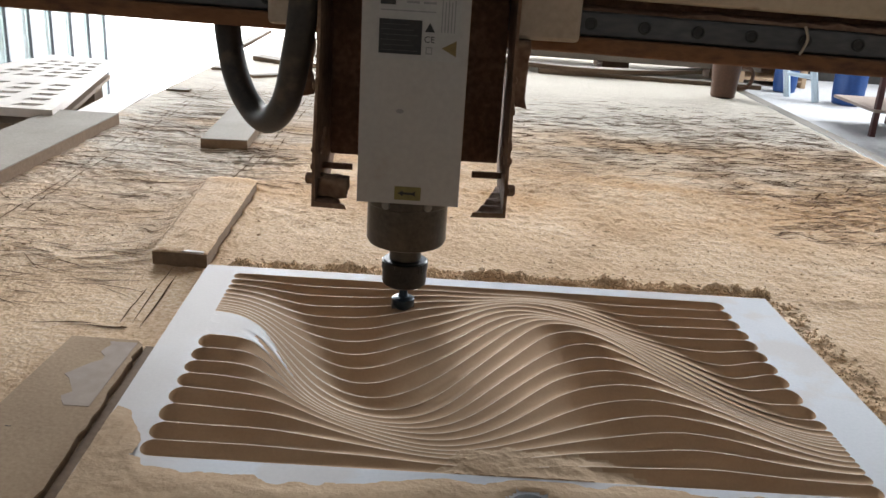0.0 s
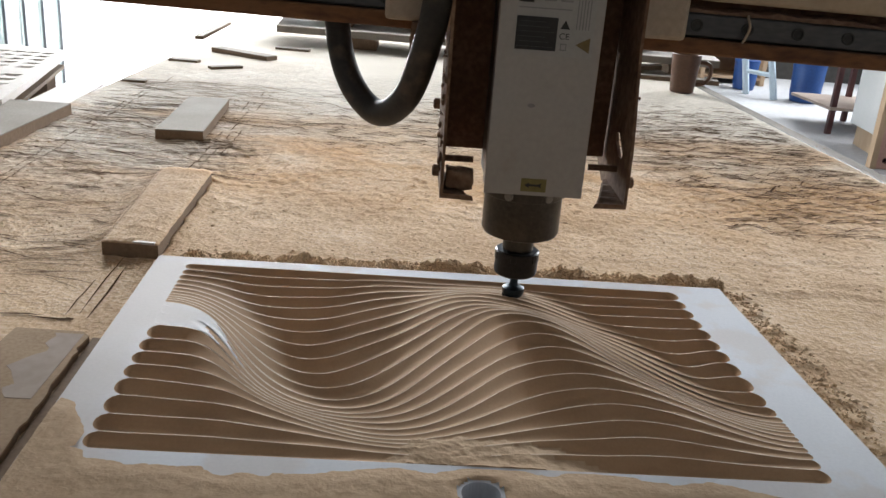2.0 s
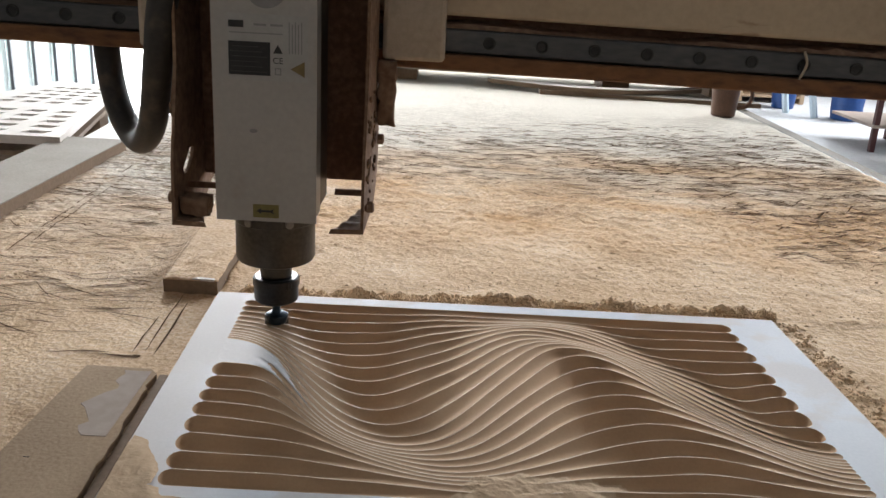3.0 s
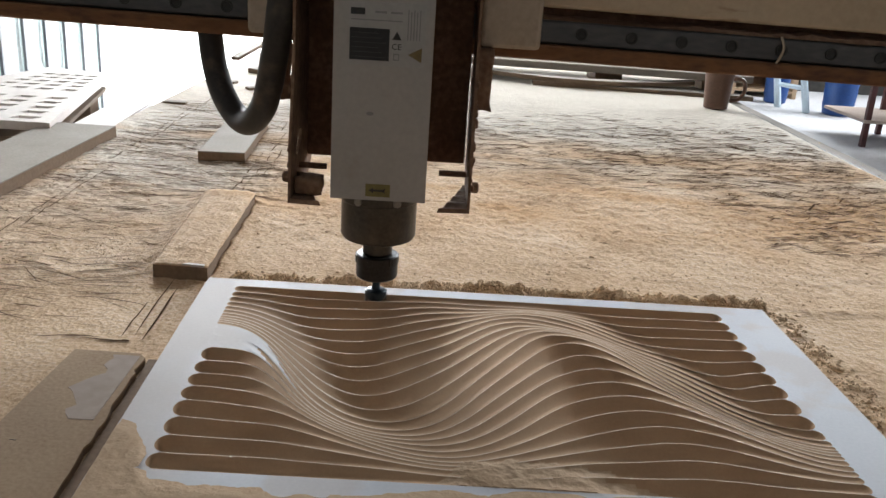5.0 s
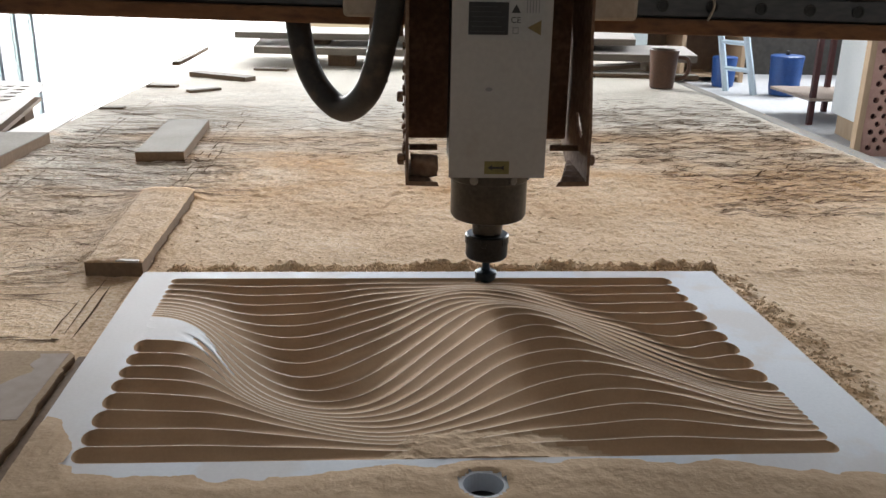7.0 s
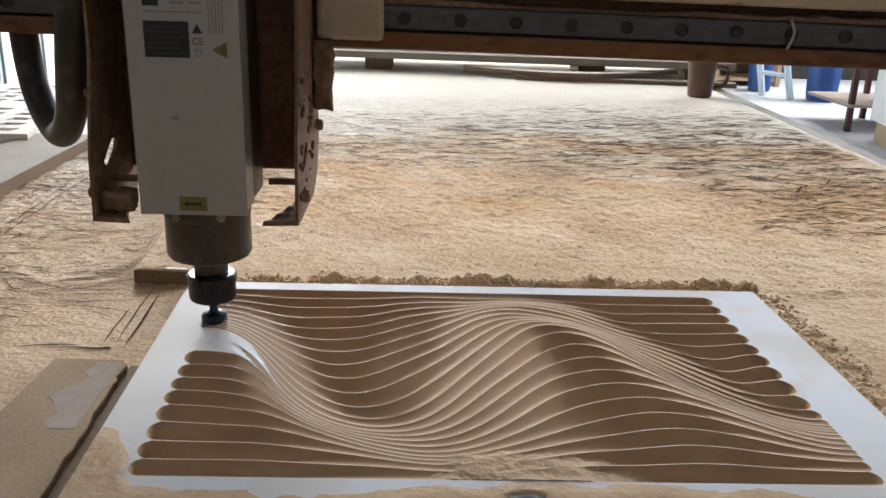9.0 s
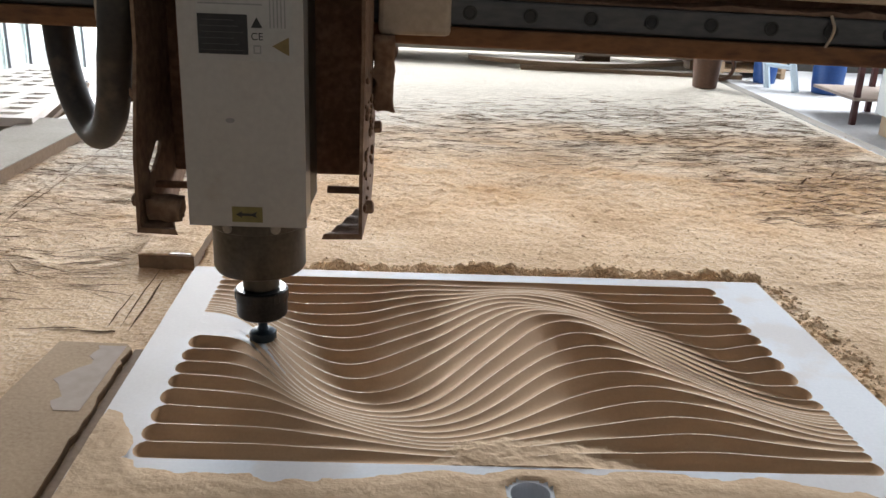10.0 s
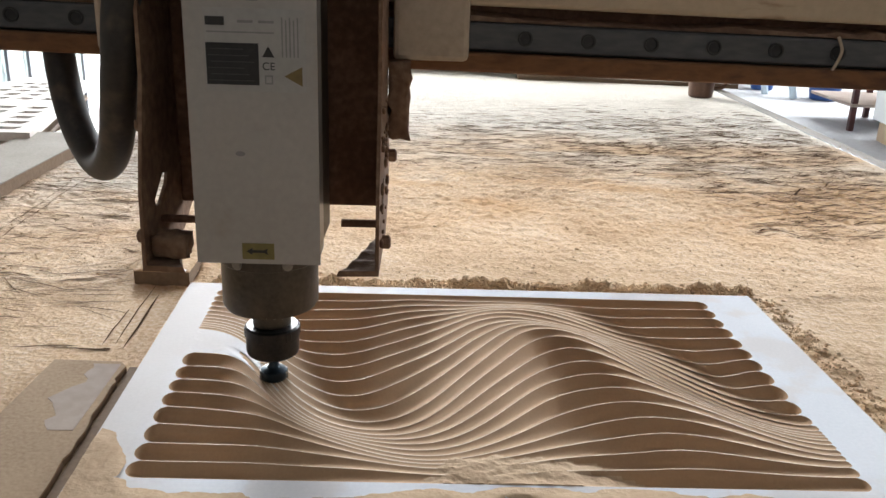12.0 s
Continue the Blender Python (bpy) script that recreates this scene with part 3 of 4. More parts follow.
def carved_panel():
    panel = thing("carved_panel", "white-faced fibreboard panel with wavy carved grooves lying on the bed", "carved panel")
    us = [i / COLS for i in range(COLS + 1)]
    ridges = [ridge_lines(u) for u in us]
    bm = bmesh.new()
    grid, buried = [], set()
    for i, u in enumerate(us):
        r = ridges[i]
        a, b = ridges[max(i - 1, 0)], ridges[min(i + 1, COLS)]
        span = (RIGHT - LEFT) * (us[min(i + 1, COLS)] - us[max(i - 1, 0)])
        col = []
        for k in range(LINES):
            gap = r[k + 1] - r[k]
            slope = (b[k] + b[k + 1] - a[k] - a[k + 1]) / 2 / span
            wide = gap / math.sqrt(1 + slope * slope)
            half = min(wide / 2, BALL * 0.97)
            depth = min(BALL - math.sqrt(BALL * BALL - half * half), DEEP)
            # the band that the cutter has not reached yet
            reach = (0.15, 0.20, 0.17)[k - 8] if 8 <= k <= 10 else 0.0
            land = min(0.0005 / gap, 0.12)
            for s in range(STEPS):
                f = (0.0, land, *[land + (1 - 2 * land) * q / (STEPS - 2) for q in range(1, STEPS - 1)])[s]
                tip = reach - 0.06 * abs(2 * f - 1)
                left_alone = max(0.0, min(1.0, (tip - u) / 0.05)) if reach else 0.0
                off = min(1.0, abs(f - 0.5) / (0.5 - land))
                z = -0.0003 - depth * (1 - off * off) * (1 - left_alone)
                bulge = 0.0105 * (1 - math.sqrt(max(0.0, 1 - (2 * f - 1) ** 2))) * min(1.0, gap / 0.026)
                y = r[k] + f * gap
                x0, x1 = LEFT + bulge, RIGHT - bulge
                x = x0 + u * (x1 - x0) + SHEAR * y
                end = min(u, 1 - u) * (RIGHT - LEFT)
                if end < 0.011:
                    z *= math.sqrt(max(0.0, 1 - (1 - end / 0.011) ** 2))
                level = min(dust_level(x, y), 0.0012)
                if level > z and 0 < i < COLS:
                    z = level
                    buried.add((i, len(col)))
                col.append(bm.verts.new((x, y, z)))
        y = r[-1]
        col.append(bm.verts.new((LEFT + 0.0085 + u * (RIGHT - LEFT - 0.017) + SHEAR * y, y, 0.0)))
        col[0].co.z = 0.0
        grid.append(col)
    for i, (a, b) in enumerate(zip(grid, grid[1:])):
        for j in range(len(a) - 1):
            f = bm.faces.new((a[j], b[j], b[j + 1], a[j + 1]))
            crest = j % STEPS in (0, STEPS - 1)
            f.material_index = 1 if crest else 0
            if 8 <= j // STEPS <= 10 and us[i] < (0.13, 0.18, 0.15)[j // STEPS - 8] - 0.06 * abs((j % STEPS) / 4.5 - 1):
                f.material_index = 2
            if (i, j) in buried or (i + 1, j + 1) in buried:
                f.material_index = 3
    for j in (q for q in range(LINES * STEPS + 1) if q % STEPS in (0, 1, STEPS - 1)):
        for a, b in zip(grid, grid[1:]):
            e = bm.edges.get((a[j], b[j]))
            if e:
                e.smooth = False
    rim_left = [v.co.copy() for v in grid[0]]
    rim_right = [v.co.copy() for v in grid[-1]]
    rim_near = [c[0].co.copy() for c in grid]
    rim_far = [c[-1].co.copy() for c in grid]
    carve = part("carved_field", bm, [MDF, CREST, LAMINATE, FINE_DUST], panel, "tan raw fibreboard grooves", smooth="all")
    # the uncut white border
    bm = bmesh.new()

    def strip(rim, outer):
        a = [bm.verts.new((p.x, p.y, 0)) for p in rim]
        b = [bm.verts.new(outer(p)) for p in rim]
        for i in range(len(a) - 1):
            bm.faces.new((a[i], a[i + 1], b[i + 1], b[i]))

    def x_left(y): return 0.0 + SHEAR * y
    def x_right(y): return 0.682 + SHEAR * y * 0.6
    strip(rim_left, lambda p: (x_left(p.y), p.y, 0))
    strip(rim_right, lambda p: (x_right(p.y), p.y, 0))
    def spread(p):
        f = (p.x - rim_far[0].x) / (rim_far[-1].x - rim_far[0].x)
        return f
    strip(rim_far, lambda p: (x_left(FAR) + spread(p) * (x_right(FAR) - x_left(FAR)), 0.0, 0))
    yb = -0.424
    def spread_near(p):
        return (p.x - rim_near[0].x) / (rim_near[-1].x - rim_near[0].x)
    strip(rim_near, lambda p: (x_left(NEAR) + spread_near(p) * (x_right(NEAR) - x_left(NEAR)), yb, 0))
    for corner in (((rim_near[0].x, NEAR), (x_left(NEAR), NEAR), (x_left(NEAR), yb)), ((rim_near[-1].x, NEAR), (x_right(NEAR), NEAR), (x_right(NEAR), yb)),
                   ((rim_far[0].x, FAR), (x_left(FAR), FAR), (x_left(FAR), 0.0)), ((rim_far[-1].x, FAR), (x_right(FAR), FAR), (x_right(FAR), 0.0))):
        bm.faces.new([bm.verts.new((x, y, 0)) for x, y in corner])
    # front strip with its clamping hole
    hx, hy, hr = 0.357, -0.444, 0.0145
    ye = -0.515
    xl0, xl1, xr0, xr1 = x_left(NEAR), x_left(ye), x_right(NEAR), x_right(ye)
    patch = (hx - 0.03, hx + 0.03)
    for q in (((xl0, yb), (patch[0], yb), (patch[0], ye), (xl1, ye)), ((patch[1], yb), (xr0, yb), (xr1, ye), (patch[1], ye)), ((patch[0], hy - 0.02), (patch[1], hy - 0.02), (patch[1], ye), (patch[0], ye))):
        bm.faces.new([bm.verts.new((x, y, 0)) for x, y in q])
    n = 32
    inner, outer, bottom = [], [], []
    for i in range(n):
        a = 2 * math.pi * i / n
        c, s = math.cos(a), math.sin(a)
        k = min(0.03 / max(abs(c), 1e-6), 0.02 / max(abs(s), 1e-6))
        inner.append(bm.verts.new((hx + hr * c, hy + hr * s, 0)))
        outer.append(bm.verts.new((hx + k * c, hy + k * s, 0)))
        bottom.append(bm.verts.new((hx + hr * c, hy + hr * s, -0.0158)))
    for i in range(n):
        j = (i + 1) % n
        bm.faces.new((outer[i], outer[j], inner[j], inner[i]))
        bm.faces.new((inner[i], inner[j], bottom[j], bottom[i]))
    for f in bm.faces:
        if f.normal.z < -0.5:
            f.normal_flip()
    part("border", bm, LAMINATE, panel, "white laminate border with drifted sawdust")
    # the board's edge all round
    bm = bmesh.new()
    loop = [(x_left(0), 0), (x_right(0), 0), (x_right(ye), ye), (x_left(ye), ye)]
    top = [bm.verts.new((x, y, -0.0002)) for x, y in loop]
    low = [bm.verts.new((x, y, BED_TOP - 0.004)) for x, y in loop]
    for i in range(4):
        j = (i + 1) % 4
        bm.faces.new((top[i], top[j], low[j], low[i]))
    part("board_edge", bm, DUSTY_WOOD, panel)
    # sawdust drifted over the near border
    bm = bmesh.new()
    shore = ((-0.05, -0.335), (0.03, -0.345), (0.05, -0.385), (0.065, -0.424), (0.13, -0.428), (0.20, -0.436), (0.27, -0.421), (0.34, -0.414), (0.45, -0.415), (0.55, -0.421), (0.62, -0.440), (0.80, -0.43))

    def drift(x, y):
        k = max(q for q in range(len(shore) - 1) if shore[q][0] <= x)
        (xa, ya), (xb, yb2) = shore[k], shore[k + 1]
        line = ya + (yb2 - ya) * (x - xa) / (xb - xa) + 0.006 * fbm(x, y, 26) + 0.003 * fbm(x, y, 90, 3)
        h = max(-0.003, min(0.0022, (line - y) * 0.14)) + 0.0007 * fbm(x, y, 120, 3) * min(1.0, max(0.0, (line - y) / 0.01))
        hole = math.hypot(x - hx, y - hy) / (hr + 0.001)
        return h if hole > 1.2 else min(h, 0.0004)

    cols, lines = 230, 64
    sheet = []
    for j in range(lines + 1):
        y = ye + 0.001 + (-0.325 - ye) * j / lines
        last = x_right(y) - 0.001 if y < NEAR - 0.002 else LEFT + SHEAR * y - 0.002
        first = x_left(y) + 0.001
        n = cols if y < NEAR - 0.002 else 24
        sheet.append([bm.verts.new((x, y, drift(x, y))) for x in [first + (last - first) * i / n for i in range(n + 1)]])
    for a, b in zip(sheet, sheet[1:]):
        if len(a) == len(b):
            for i in range(len(a) - 1):
                bm.faces.new((a[i], a[i + 1], b[i + 1], b[i]))
    split = next(q for q in range(lines) if len(sheet[q]) != len(sheet[q + 1]))
    a, b = sheet[split], sheet[split + 1]
    near_x = [v for v in a if v.co.x <= b[-1].co.x]
    for i in range(len(b) - 1):
        k = min(range(len(near_x)), key=lambda q: abs(near_x[q].co.x - b[i].co.x))
        k2 = min(range(len(near_x)), key=lambda q: abs(near_x[q].co.x - b[i + 1].co.x))
        corner = [near_x[k], near_x[k2], b[i + 1], b[i]] if k != k2 else [near_x[k], b[i + 1], b[i]]
        bm.faces.new(corner)
    for v in [v for v in bm.verts if math.hypot(v.co.x - hx, v.co.y - hy) < hr + 0.001]:
        bm.verts.remove(v)
    for v in [v for v in bm.verts if not v.link_faces]:
        bm.verts.remove(v)
    tagged(part("drifted_dust", bm, FINE_DUST, panel, "tan sawdust drifted over the border", smooth="all"), kind="stuff")
    # Shade down in the clamping hole, painted as a black disc.
    part("hole_bottom", slab(ring(hx, hy, hr * 0.99, hr * 0.99, 24), -0.0157, -0.0149), BLACK_INK, panel, "black disc painting the shade in the clamping hole")
    return panel


carved_panel()


# ---- boards and scraps lying on the bed ----
def plank(name, label, category, outline, z0, height, mat=DUSTY_GREY, edge=EDGE_WOOD, group=""):
    t = thing(name, label, category, group=group)
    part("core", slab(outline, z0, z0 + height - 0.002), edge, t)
    part("face", slab(outline, z0 + height - 0.002, z0 + height), mat, t, "dusty upper face")
    return t


def turned(cx, cy, w, l, deg):
    c, s = math.cos(radians(deg)), math.sin(radians(deg))
    return [(cx + x * c - y * s, cy + x * s + y * c) for x, y in ((-w / 2, -l / 2), (w / 2, -l / 2), (w / 2, l / 2), (-w / 2, l / 2))]


def stop_block():
    """A block buried in sawdust: bare end and sides, an uneven dusty top."""
    t = thing("wooden_stop_block", "dust-covered wooden stop block butted to the panel corner", "wood block")
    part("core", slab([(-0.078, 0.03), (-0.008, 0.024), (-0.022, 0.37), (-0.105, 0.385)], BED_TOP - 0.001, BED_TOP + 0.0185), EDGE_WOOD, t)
    bm = bmesh.new()
    rows = []
    for j in range(61):
        y = 0.026 + 0.354 * j / 60
        x0, x1 = block_sides(y)
        row = []
        for i in range(17):
            f = i / 16
            x = x0 + (x1 - x0) * f + (0.0012 * fbm(x0, y, 60) if i in (0, 16) else 0)
            rim = min(1.0, min(f, 1 - f) * 7, j / 3 + 0.3)
            z = BED_TOP + 0.0185 + rim * (0.0032 + 0.0022 * fbm(x, y, 40, 3) + 0.0016 * fbm(x, y, 110, 2))
            row.append(bm.verts.new((x, y, max(z, BED_TOP + 0.0188))))
        rows.append(row)
    for a, b in zip(rows, rows[1:]):
        for i in range(16):
            bm.faces.new((a[i], a[i + 1], b[i + 1], b[i]))
    edge = [e for e in bm.edges if e.is_boundary]
    r = bmesh.ops.extrude_edge_only(bm, edges=edge)
    for v in r["geom"]:
        if isinstance(v, bmesh.types.BMVert):
            v.co.z = BED_TOP + 0.0186
    part("dust_cover", bm, BED, t, "uneven sawdust lying on the block", smooth="all")
    part("bare_corner", slab([(-0.040, 0.0268), (-0.0125, 0.0248), (-0.0125, 0.030), (-0.034, 0.0325)], BED_TOP + 0.0187, BED_TOP + 0.0215), WHITE_BOARD, t, "pale bare corner")
    return t


stop_block()
plank("offcut_board", "short grey dusty offcut board lying flat", "offcut", turned(-0.163, 0.845, 0.09, 0.36, 4.0), BED_TOP - 0.001, 0.0205)
plank("side_board", "long dusty board along the bed's edge", "board", [(-0.545, -0.9), (-0.425, -0.9), (-0.418, 0.835), (-0.56, 0.835)], BED_TOP - 0.001, 0.024)
plank("side_board", "long dusty board along the bed's edge", "board", [(-0.545, 0.838), (-0.455, 0.838), (-0.515, 1.75), (-0.60, 1.75)], BED_TOP - 0.001, 0.003, mat=WHITE_BOARD)
random.seed(3)
edge = [(-0.082, -0.198), (-0.016, -0.200)]
y = -0.200
while y > -0.86:
    y -= random.uniform(0.006, 0.02)
    edge.append((-0.009 + 0.004 * fbm(0.3, y, 16) + random.uniform(-0.002, 0.002) + SHEAR * (y + 0.2), y))
edge += [(-0.105, -0.87)]
plank("guide_strip", "thin dust-covered wooden strip with a ragged edge beside the panel", "wood strip", edge, BED_TOP - 0.002, 0.010, mat=SHEET)
bare = [(-0.014, -0.206)] + [(-0.034 - 0.012 * math.sin(math.pi * f) + 0.012 * fbm(f, 2.0, 9), -0.206 - 0.125 * f) for f in [i / 16 for i in range(17)]] + [(-0.012, -0.331)]
tagged(part("bare_patch", slab(bare, BED_TOP + 0.008, BED_TOP + 0.0084), GREY_BARE, bpy.data.objects["guide_strip"]), "bare grey patch wiped free of dust")
# Dark slab laid between strip and panel; the gap's shade is in its colour.
part("recess", slab([(-0.008, -0.20), (0.0005, -0.20), (0.029, -0.86), (0.021, -0.86)], BED_TOP - 0.001, BED_TOP + 0.0022), EDGE_WOOD, bed, "dark strip painting in the shaded gap beside the panel")
SCRAPS = [("scrap_slat", 0.245, 0.05, -0.27, 1.93, -33, 0.014), ("scrap_slat", 0.09, 0.03, -0.405, 1.70, -8, 0.008), ("scrap_slat", 0.10, 0.025, -0.265, 1.62, 38, 0.008),
          ("scrap_slat", 0.62, 0.03, -0.515, 2.6, 92, 0.012), ("scrap_slat", 0.12, 0.03, -0.14, 2.16, -6, 0.008), ("scrap_slat", 0.06, 0.025, -0.43, 1.29, 3, 0.005)]
for name, l, w, x, y, deg, h in SCRAPS:
    plank(name, "grey dusty wood scrap lying on the bed", "wood scrap", turned(x, y, l, w, deg), BED_TOP - 0.002, h + 0.002, group="scraps on the bed")

# lattice of slotted board on the left of the bed
lattice = thing("slotted_board", "pale board cut with rows of dark slots, lying by the wall", "slotted board")
holes = []
for i in range(4):
    for j in range(11):
        if j == 5:
            continue
        f = j / 10
        cx, cy, wx, wy = -0.600 - 0.105 * f - (0.095 - 0.055 * f) * i, 0.815 + 0.062 * j, 0.030 - 0.014 * f, 0.014
        holes.append([(cx - wx, cy - wy), (cx + wx * 0.7, cy - wy), (cx + wx, cy + wy), (cx - wx * 0.7, cy + wy)])
part("board", slab([(-0.53, 0.77), (-0.685, 1.52), (-0.88, 1.56), (-1.0, 0.77)], 0.0, 0.018, holes), WHITE_BOARD, lattice)
part("backing", slab([(-0.54, 0.79), (-0.69, 1.50), (-0.87, 1.53), (-0.98, 0.79)], -0.03, -0.02), EDGE_WOOD, lattice)
for y in (0.85, 1.4):
    part("batten", box((-0.90, y, FLOOR), (-0.84, y + 0.06, -0.031)), EDGE_WOOD, lattice)
    part("batten", box((-0.75, y, FLOOR), (-0.70, y + 0.06, -0.031)), EDGE_WOOD, lattice)


# boards stacked at the far end of the bed
def stacked_board(x0, x1, y0, y1, z, h, skew=0.0, mat=WHITE_BOARD):
    t = thing("stacked_board", "pale board stacked flat at the far end of the bed", "board", group="stacked boards")
    outline = [(x0, y0 + skew), (x1, y0 - skew), (x1 + 0.08, y1 - skew), (x0 - 0.03, y1 + skew)]
    part("core", slab(outline, z, z + h - 0.003), DUSTY_GREY, t)
    part("face", slab(outline, z + h - 0.003, z + h), mat, t, "pale upper face")
    return t


stacked_board(-0.22, 1.40, 2.22, 2.62, 0.030, 0.026, 0.07)
stacked_board(-0.30, 1.20, 2.32, 2.66, 0.078, 0.024, 0.05)
for x, y in ((0.1, 2.3), (0.9, 2.25), (1.3, 2.24)):
    plank("spacer_block", "dark wooden spacer under the stacked boards", "wood block", turned(x, y + 0.12, 0.10, 0.2, 0), BED_TOP - 0.002, 0.0485, mat=EDGE_WOOD, group="spacers")
for x in (0.0, 1.0):
    plank("spacer_block", "dark wooden spacer under the stacked boards", "wood block", turned(x, 2.5, 0.10, 0.2, 0), 0.0555, 0.023, mat=EDGE_WOOD, group="spacers")
plank("thin_slat", "thin dark slat lying under the stacked boards", "slat", turned(1.0, 2.10, 0.75, 0.05, -6), BED_TOP - 0.002, 0.016)
arc = [(0.42 + 0.8 * f, 2.42 - 0.28 * math.sin(math.pi * (0.15 + 0.72 * f)) + 0.10) for f in [i / 24 for i in range(25)]]
arc = [(x, y - 0.16) for x, y in arc] + [(x, y - 0.11) for x, y in reversed(arc)]
plank("curved_strip", "curved pale offcut strip lying on the bed", "offcut", arc, 0.0, 0.016, mat=WHITE_BOARD)
plank("spacer_block", "dark wooden spacer under the curved strip", "wood block", turned(0.75, 2.12, 0.3, 0.05, 0), BED_TOP - 0.002, 0.0178, mat=EDGE_WOOD, group="spacers")

# screw driven into the thin sheet
screw = thing("screw", "steel screw head standing proud of the thin sheet", "screw", pose(-0.063, -0.368, BED_TOP + 0.0048) @ Matrix.Scale(0.7, 4))
part("head", lathe([(0.004, 0.0), (0.006, 0.002), (0.0062, 0.0035), (0.003, 0.0045)], 16), HOUSING, screw, smooth=True)
part("slot", box((-0.0035, -0.0006, 0.0043), (0.0035, 0.0006, 0.0048)), BLACK_INK, screw)

# mug
mug = thing("mug", "brown glazed ceramic mug standing on the bed", "mug", pose(1.165, 1.80, BED_TOP) @ Matrix.Scale(0.95, 4))
part("cup", lathe([(0.034, 0), (0.040, 0.004), (0.047, 0.10), (0.050, 0.128), (0.0485, 0.13), (0.046, 0.126), (0.043, 0.05), (0.030, 0.008)], 36), MUG, mug, smooth=True)
part("handle", tube(spline([(0.044, -0.01, 0.105), (0.075, -0.02, 0.10), (0.083, -0.022, 0.07), (0.07, -0.018, 0.04), (0.042, -0.01, 0.03)], 8), 0.007, 10), MUG, mug, smooth=True)


# ---- the far corner of the workshop ----
def drum(x, y, s=1.0):
    t = thing("blue_drum", "blue plastic drum standing on the floor", "drum", pose(x, y, FLOOR, 0, 0, 20) @ Matrix.Scale(s, 4), group="blue drums")
    part("barrel", lathe([(0.12, 0), (0.14, 0.01), (0.155, 0.12), (0.152, 0.13), (0.16, 0.25), (0.157, 0.26), (0.165, 0.37), (0.16, 0.38)], 28), BLUE, t, smooth=True)
    part("lid", lathe([(0.168, 0.378), (0.168, 0.40), (0.15, 0.41), (0.02, 0.412)], 28), BLUE, t, smooth=True)
    part("knob", lathe([(0.02, 0.411), (0.02, 0.45), (0.012, 0.455)], 12), BLACK_INK, t)
    return t


drum(4.33, 7.75)
drum(3.93, 8.4, 0.8)
ladder = thing("step_ladder", "pale blue painted step ladder leaning open", "ladder")
for x0, y0, x1, y1 in ((4.02, 7.75, 3.72, 8.0), (3.84, 8.05, 3.57, 8.2)):
    bm = tube([(x0, y0, FLOOR), (x1, y1, 0.75)], 0.035, 6)
    part("stile", bm, PALE_BLUE, ladder)
for z in (-0.62, -0.35, -0.08, 0.2, 0.48):
    f = (z - FLOOR) / 1.61
    part("rung", tube([(4.02 - 0.3 * f, 7.75 + 0.25 * f, z), (3.84 - 0.27 * f, 8.05 + 0.15 * f, z)], 0.025, 6), PALE_BLUE, ladder)
shelf = thing("storage_shelf", "open raw plywood storage shelf against the rear wall", "shelf")
for x in (2.9, 3.55, 4.25):
    part("upright", box((x, 8.75, FLOOR), (x + 0.05, 9.35, 1.1), 0.003), PLY, shelf)
for z in (-0.80, -0.32, 0.2, 0.8):
    part("shelf_board", box((2.951, 8.76, z), (3.549, 9.34, z + 0.025)), PLY, shelf)
    part("shelf_board", box((3.601, 8.76, z), (4.249, 9.34, z + 0.025)), PLY, shelf)
part("back", box((2.9, 9.352, FLOOR), (4.3, 9.37, 1.1)), EDGE_WOOD, shelf)
for i in range(4):
    sheet = thing("leaning_sheet", "pale grey-blue sheet leaning on the shelf", "sheet", pose(2.35 + 0.22 * i, 8.5, FLOOR, -6, 0, 12), group="leaning sheets")
    part("sheet_body", box((-0.1, 0, 0), (0.1, 0.02, 1.35), 0.003), METAL_WALL, sheet)
table = thing("steel_table", "maroon steel table with a grey lower shelf", "table")
for x, y in ((3.78, 6.0), (4.9, 6.0), (4.25, 6.7), (5.3, 6.7)):
    part("leg", box((x - 0.022, y - 0.022, FLOOR), (x + 0.022, y + 0.022, 0.10), 0.003), MAROON, table)
part("lower_shelf", box((3.74, 5.96, -0.66), (5.05, 6.75, -0.635), 0.003), GREY_BARE, table)
part("top", box((3.7, 5.92, 0.101), (5.1, 6.8, 0.13), 0.004), PLY, table)
can = thing("blue_can", "blue plastic can standing on the lower table shelf", "can", pose(4.18, 6.25, -0.635))
part("can_body", box((-0.07, -0.06, 0), (0.07, 0.06, 0.26), 0.015), BLUE, can)
part("cap", lathe([(0.025, 0.2601), (0.025, 0.29)], 14), WHITE_PAINT, can)
cabinet = thing("white_cabinet", "white painted cabinet on low wooden feet", "cabinet", pose(3.93, 5.15, FLOOR, 0, 0, -8))
part("body", box((-0.22, 0, 0.16), (0.62, 0.5, 1.2), 0.006), WHITE_PAINT, cabinet)
part("door", box((-0.19, -0.018, 0.20), (0.19, -0.001, 1.17), 0.004), WHITE_PAINT, cabinet)
part("door", box((0.21, -0.018, 0.20), (0.59, -0.001, 1.17), 0.004), WHITE_PAINT, cabinet)
part("label_plate", box((-0.12, -0.022, 0.26), (0.04, -0.0185, 0.34)), PLY, cabinet, "tan paper label")
for x in (-0.18, 0.54):
    part("foot", box((x, 0.05, 0), (x + 0.06, 0.45, 0.159)), PLY, cabinet)
blocks = thing("pierced_screen", "pink pierced screen with round brown holes standing upright", "screen", pose(3.50, 4.75, FLOOR, 0, 0, -4))
holes = [ring(0.10 + 0.075 * i + (0.0375 if j % 2 else 0), 0.06 + 0.055 * j, 0.020, 0.020, 10) for i in range(7) for j in range(19)]
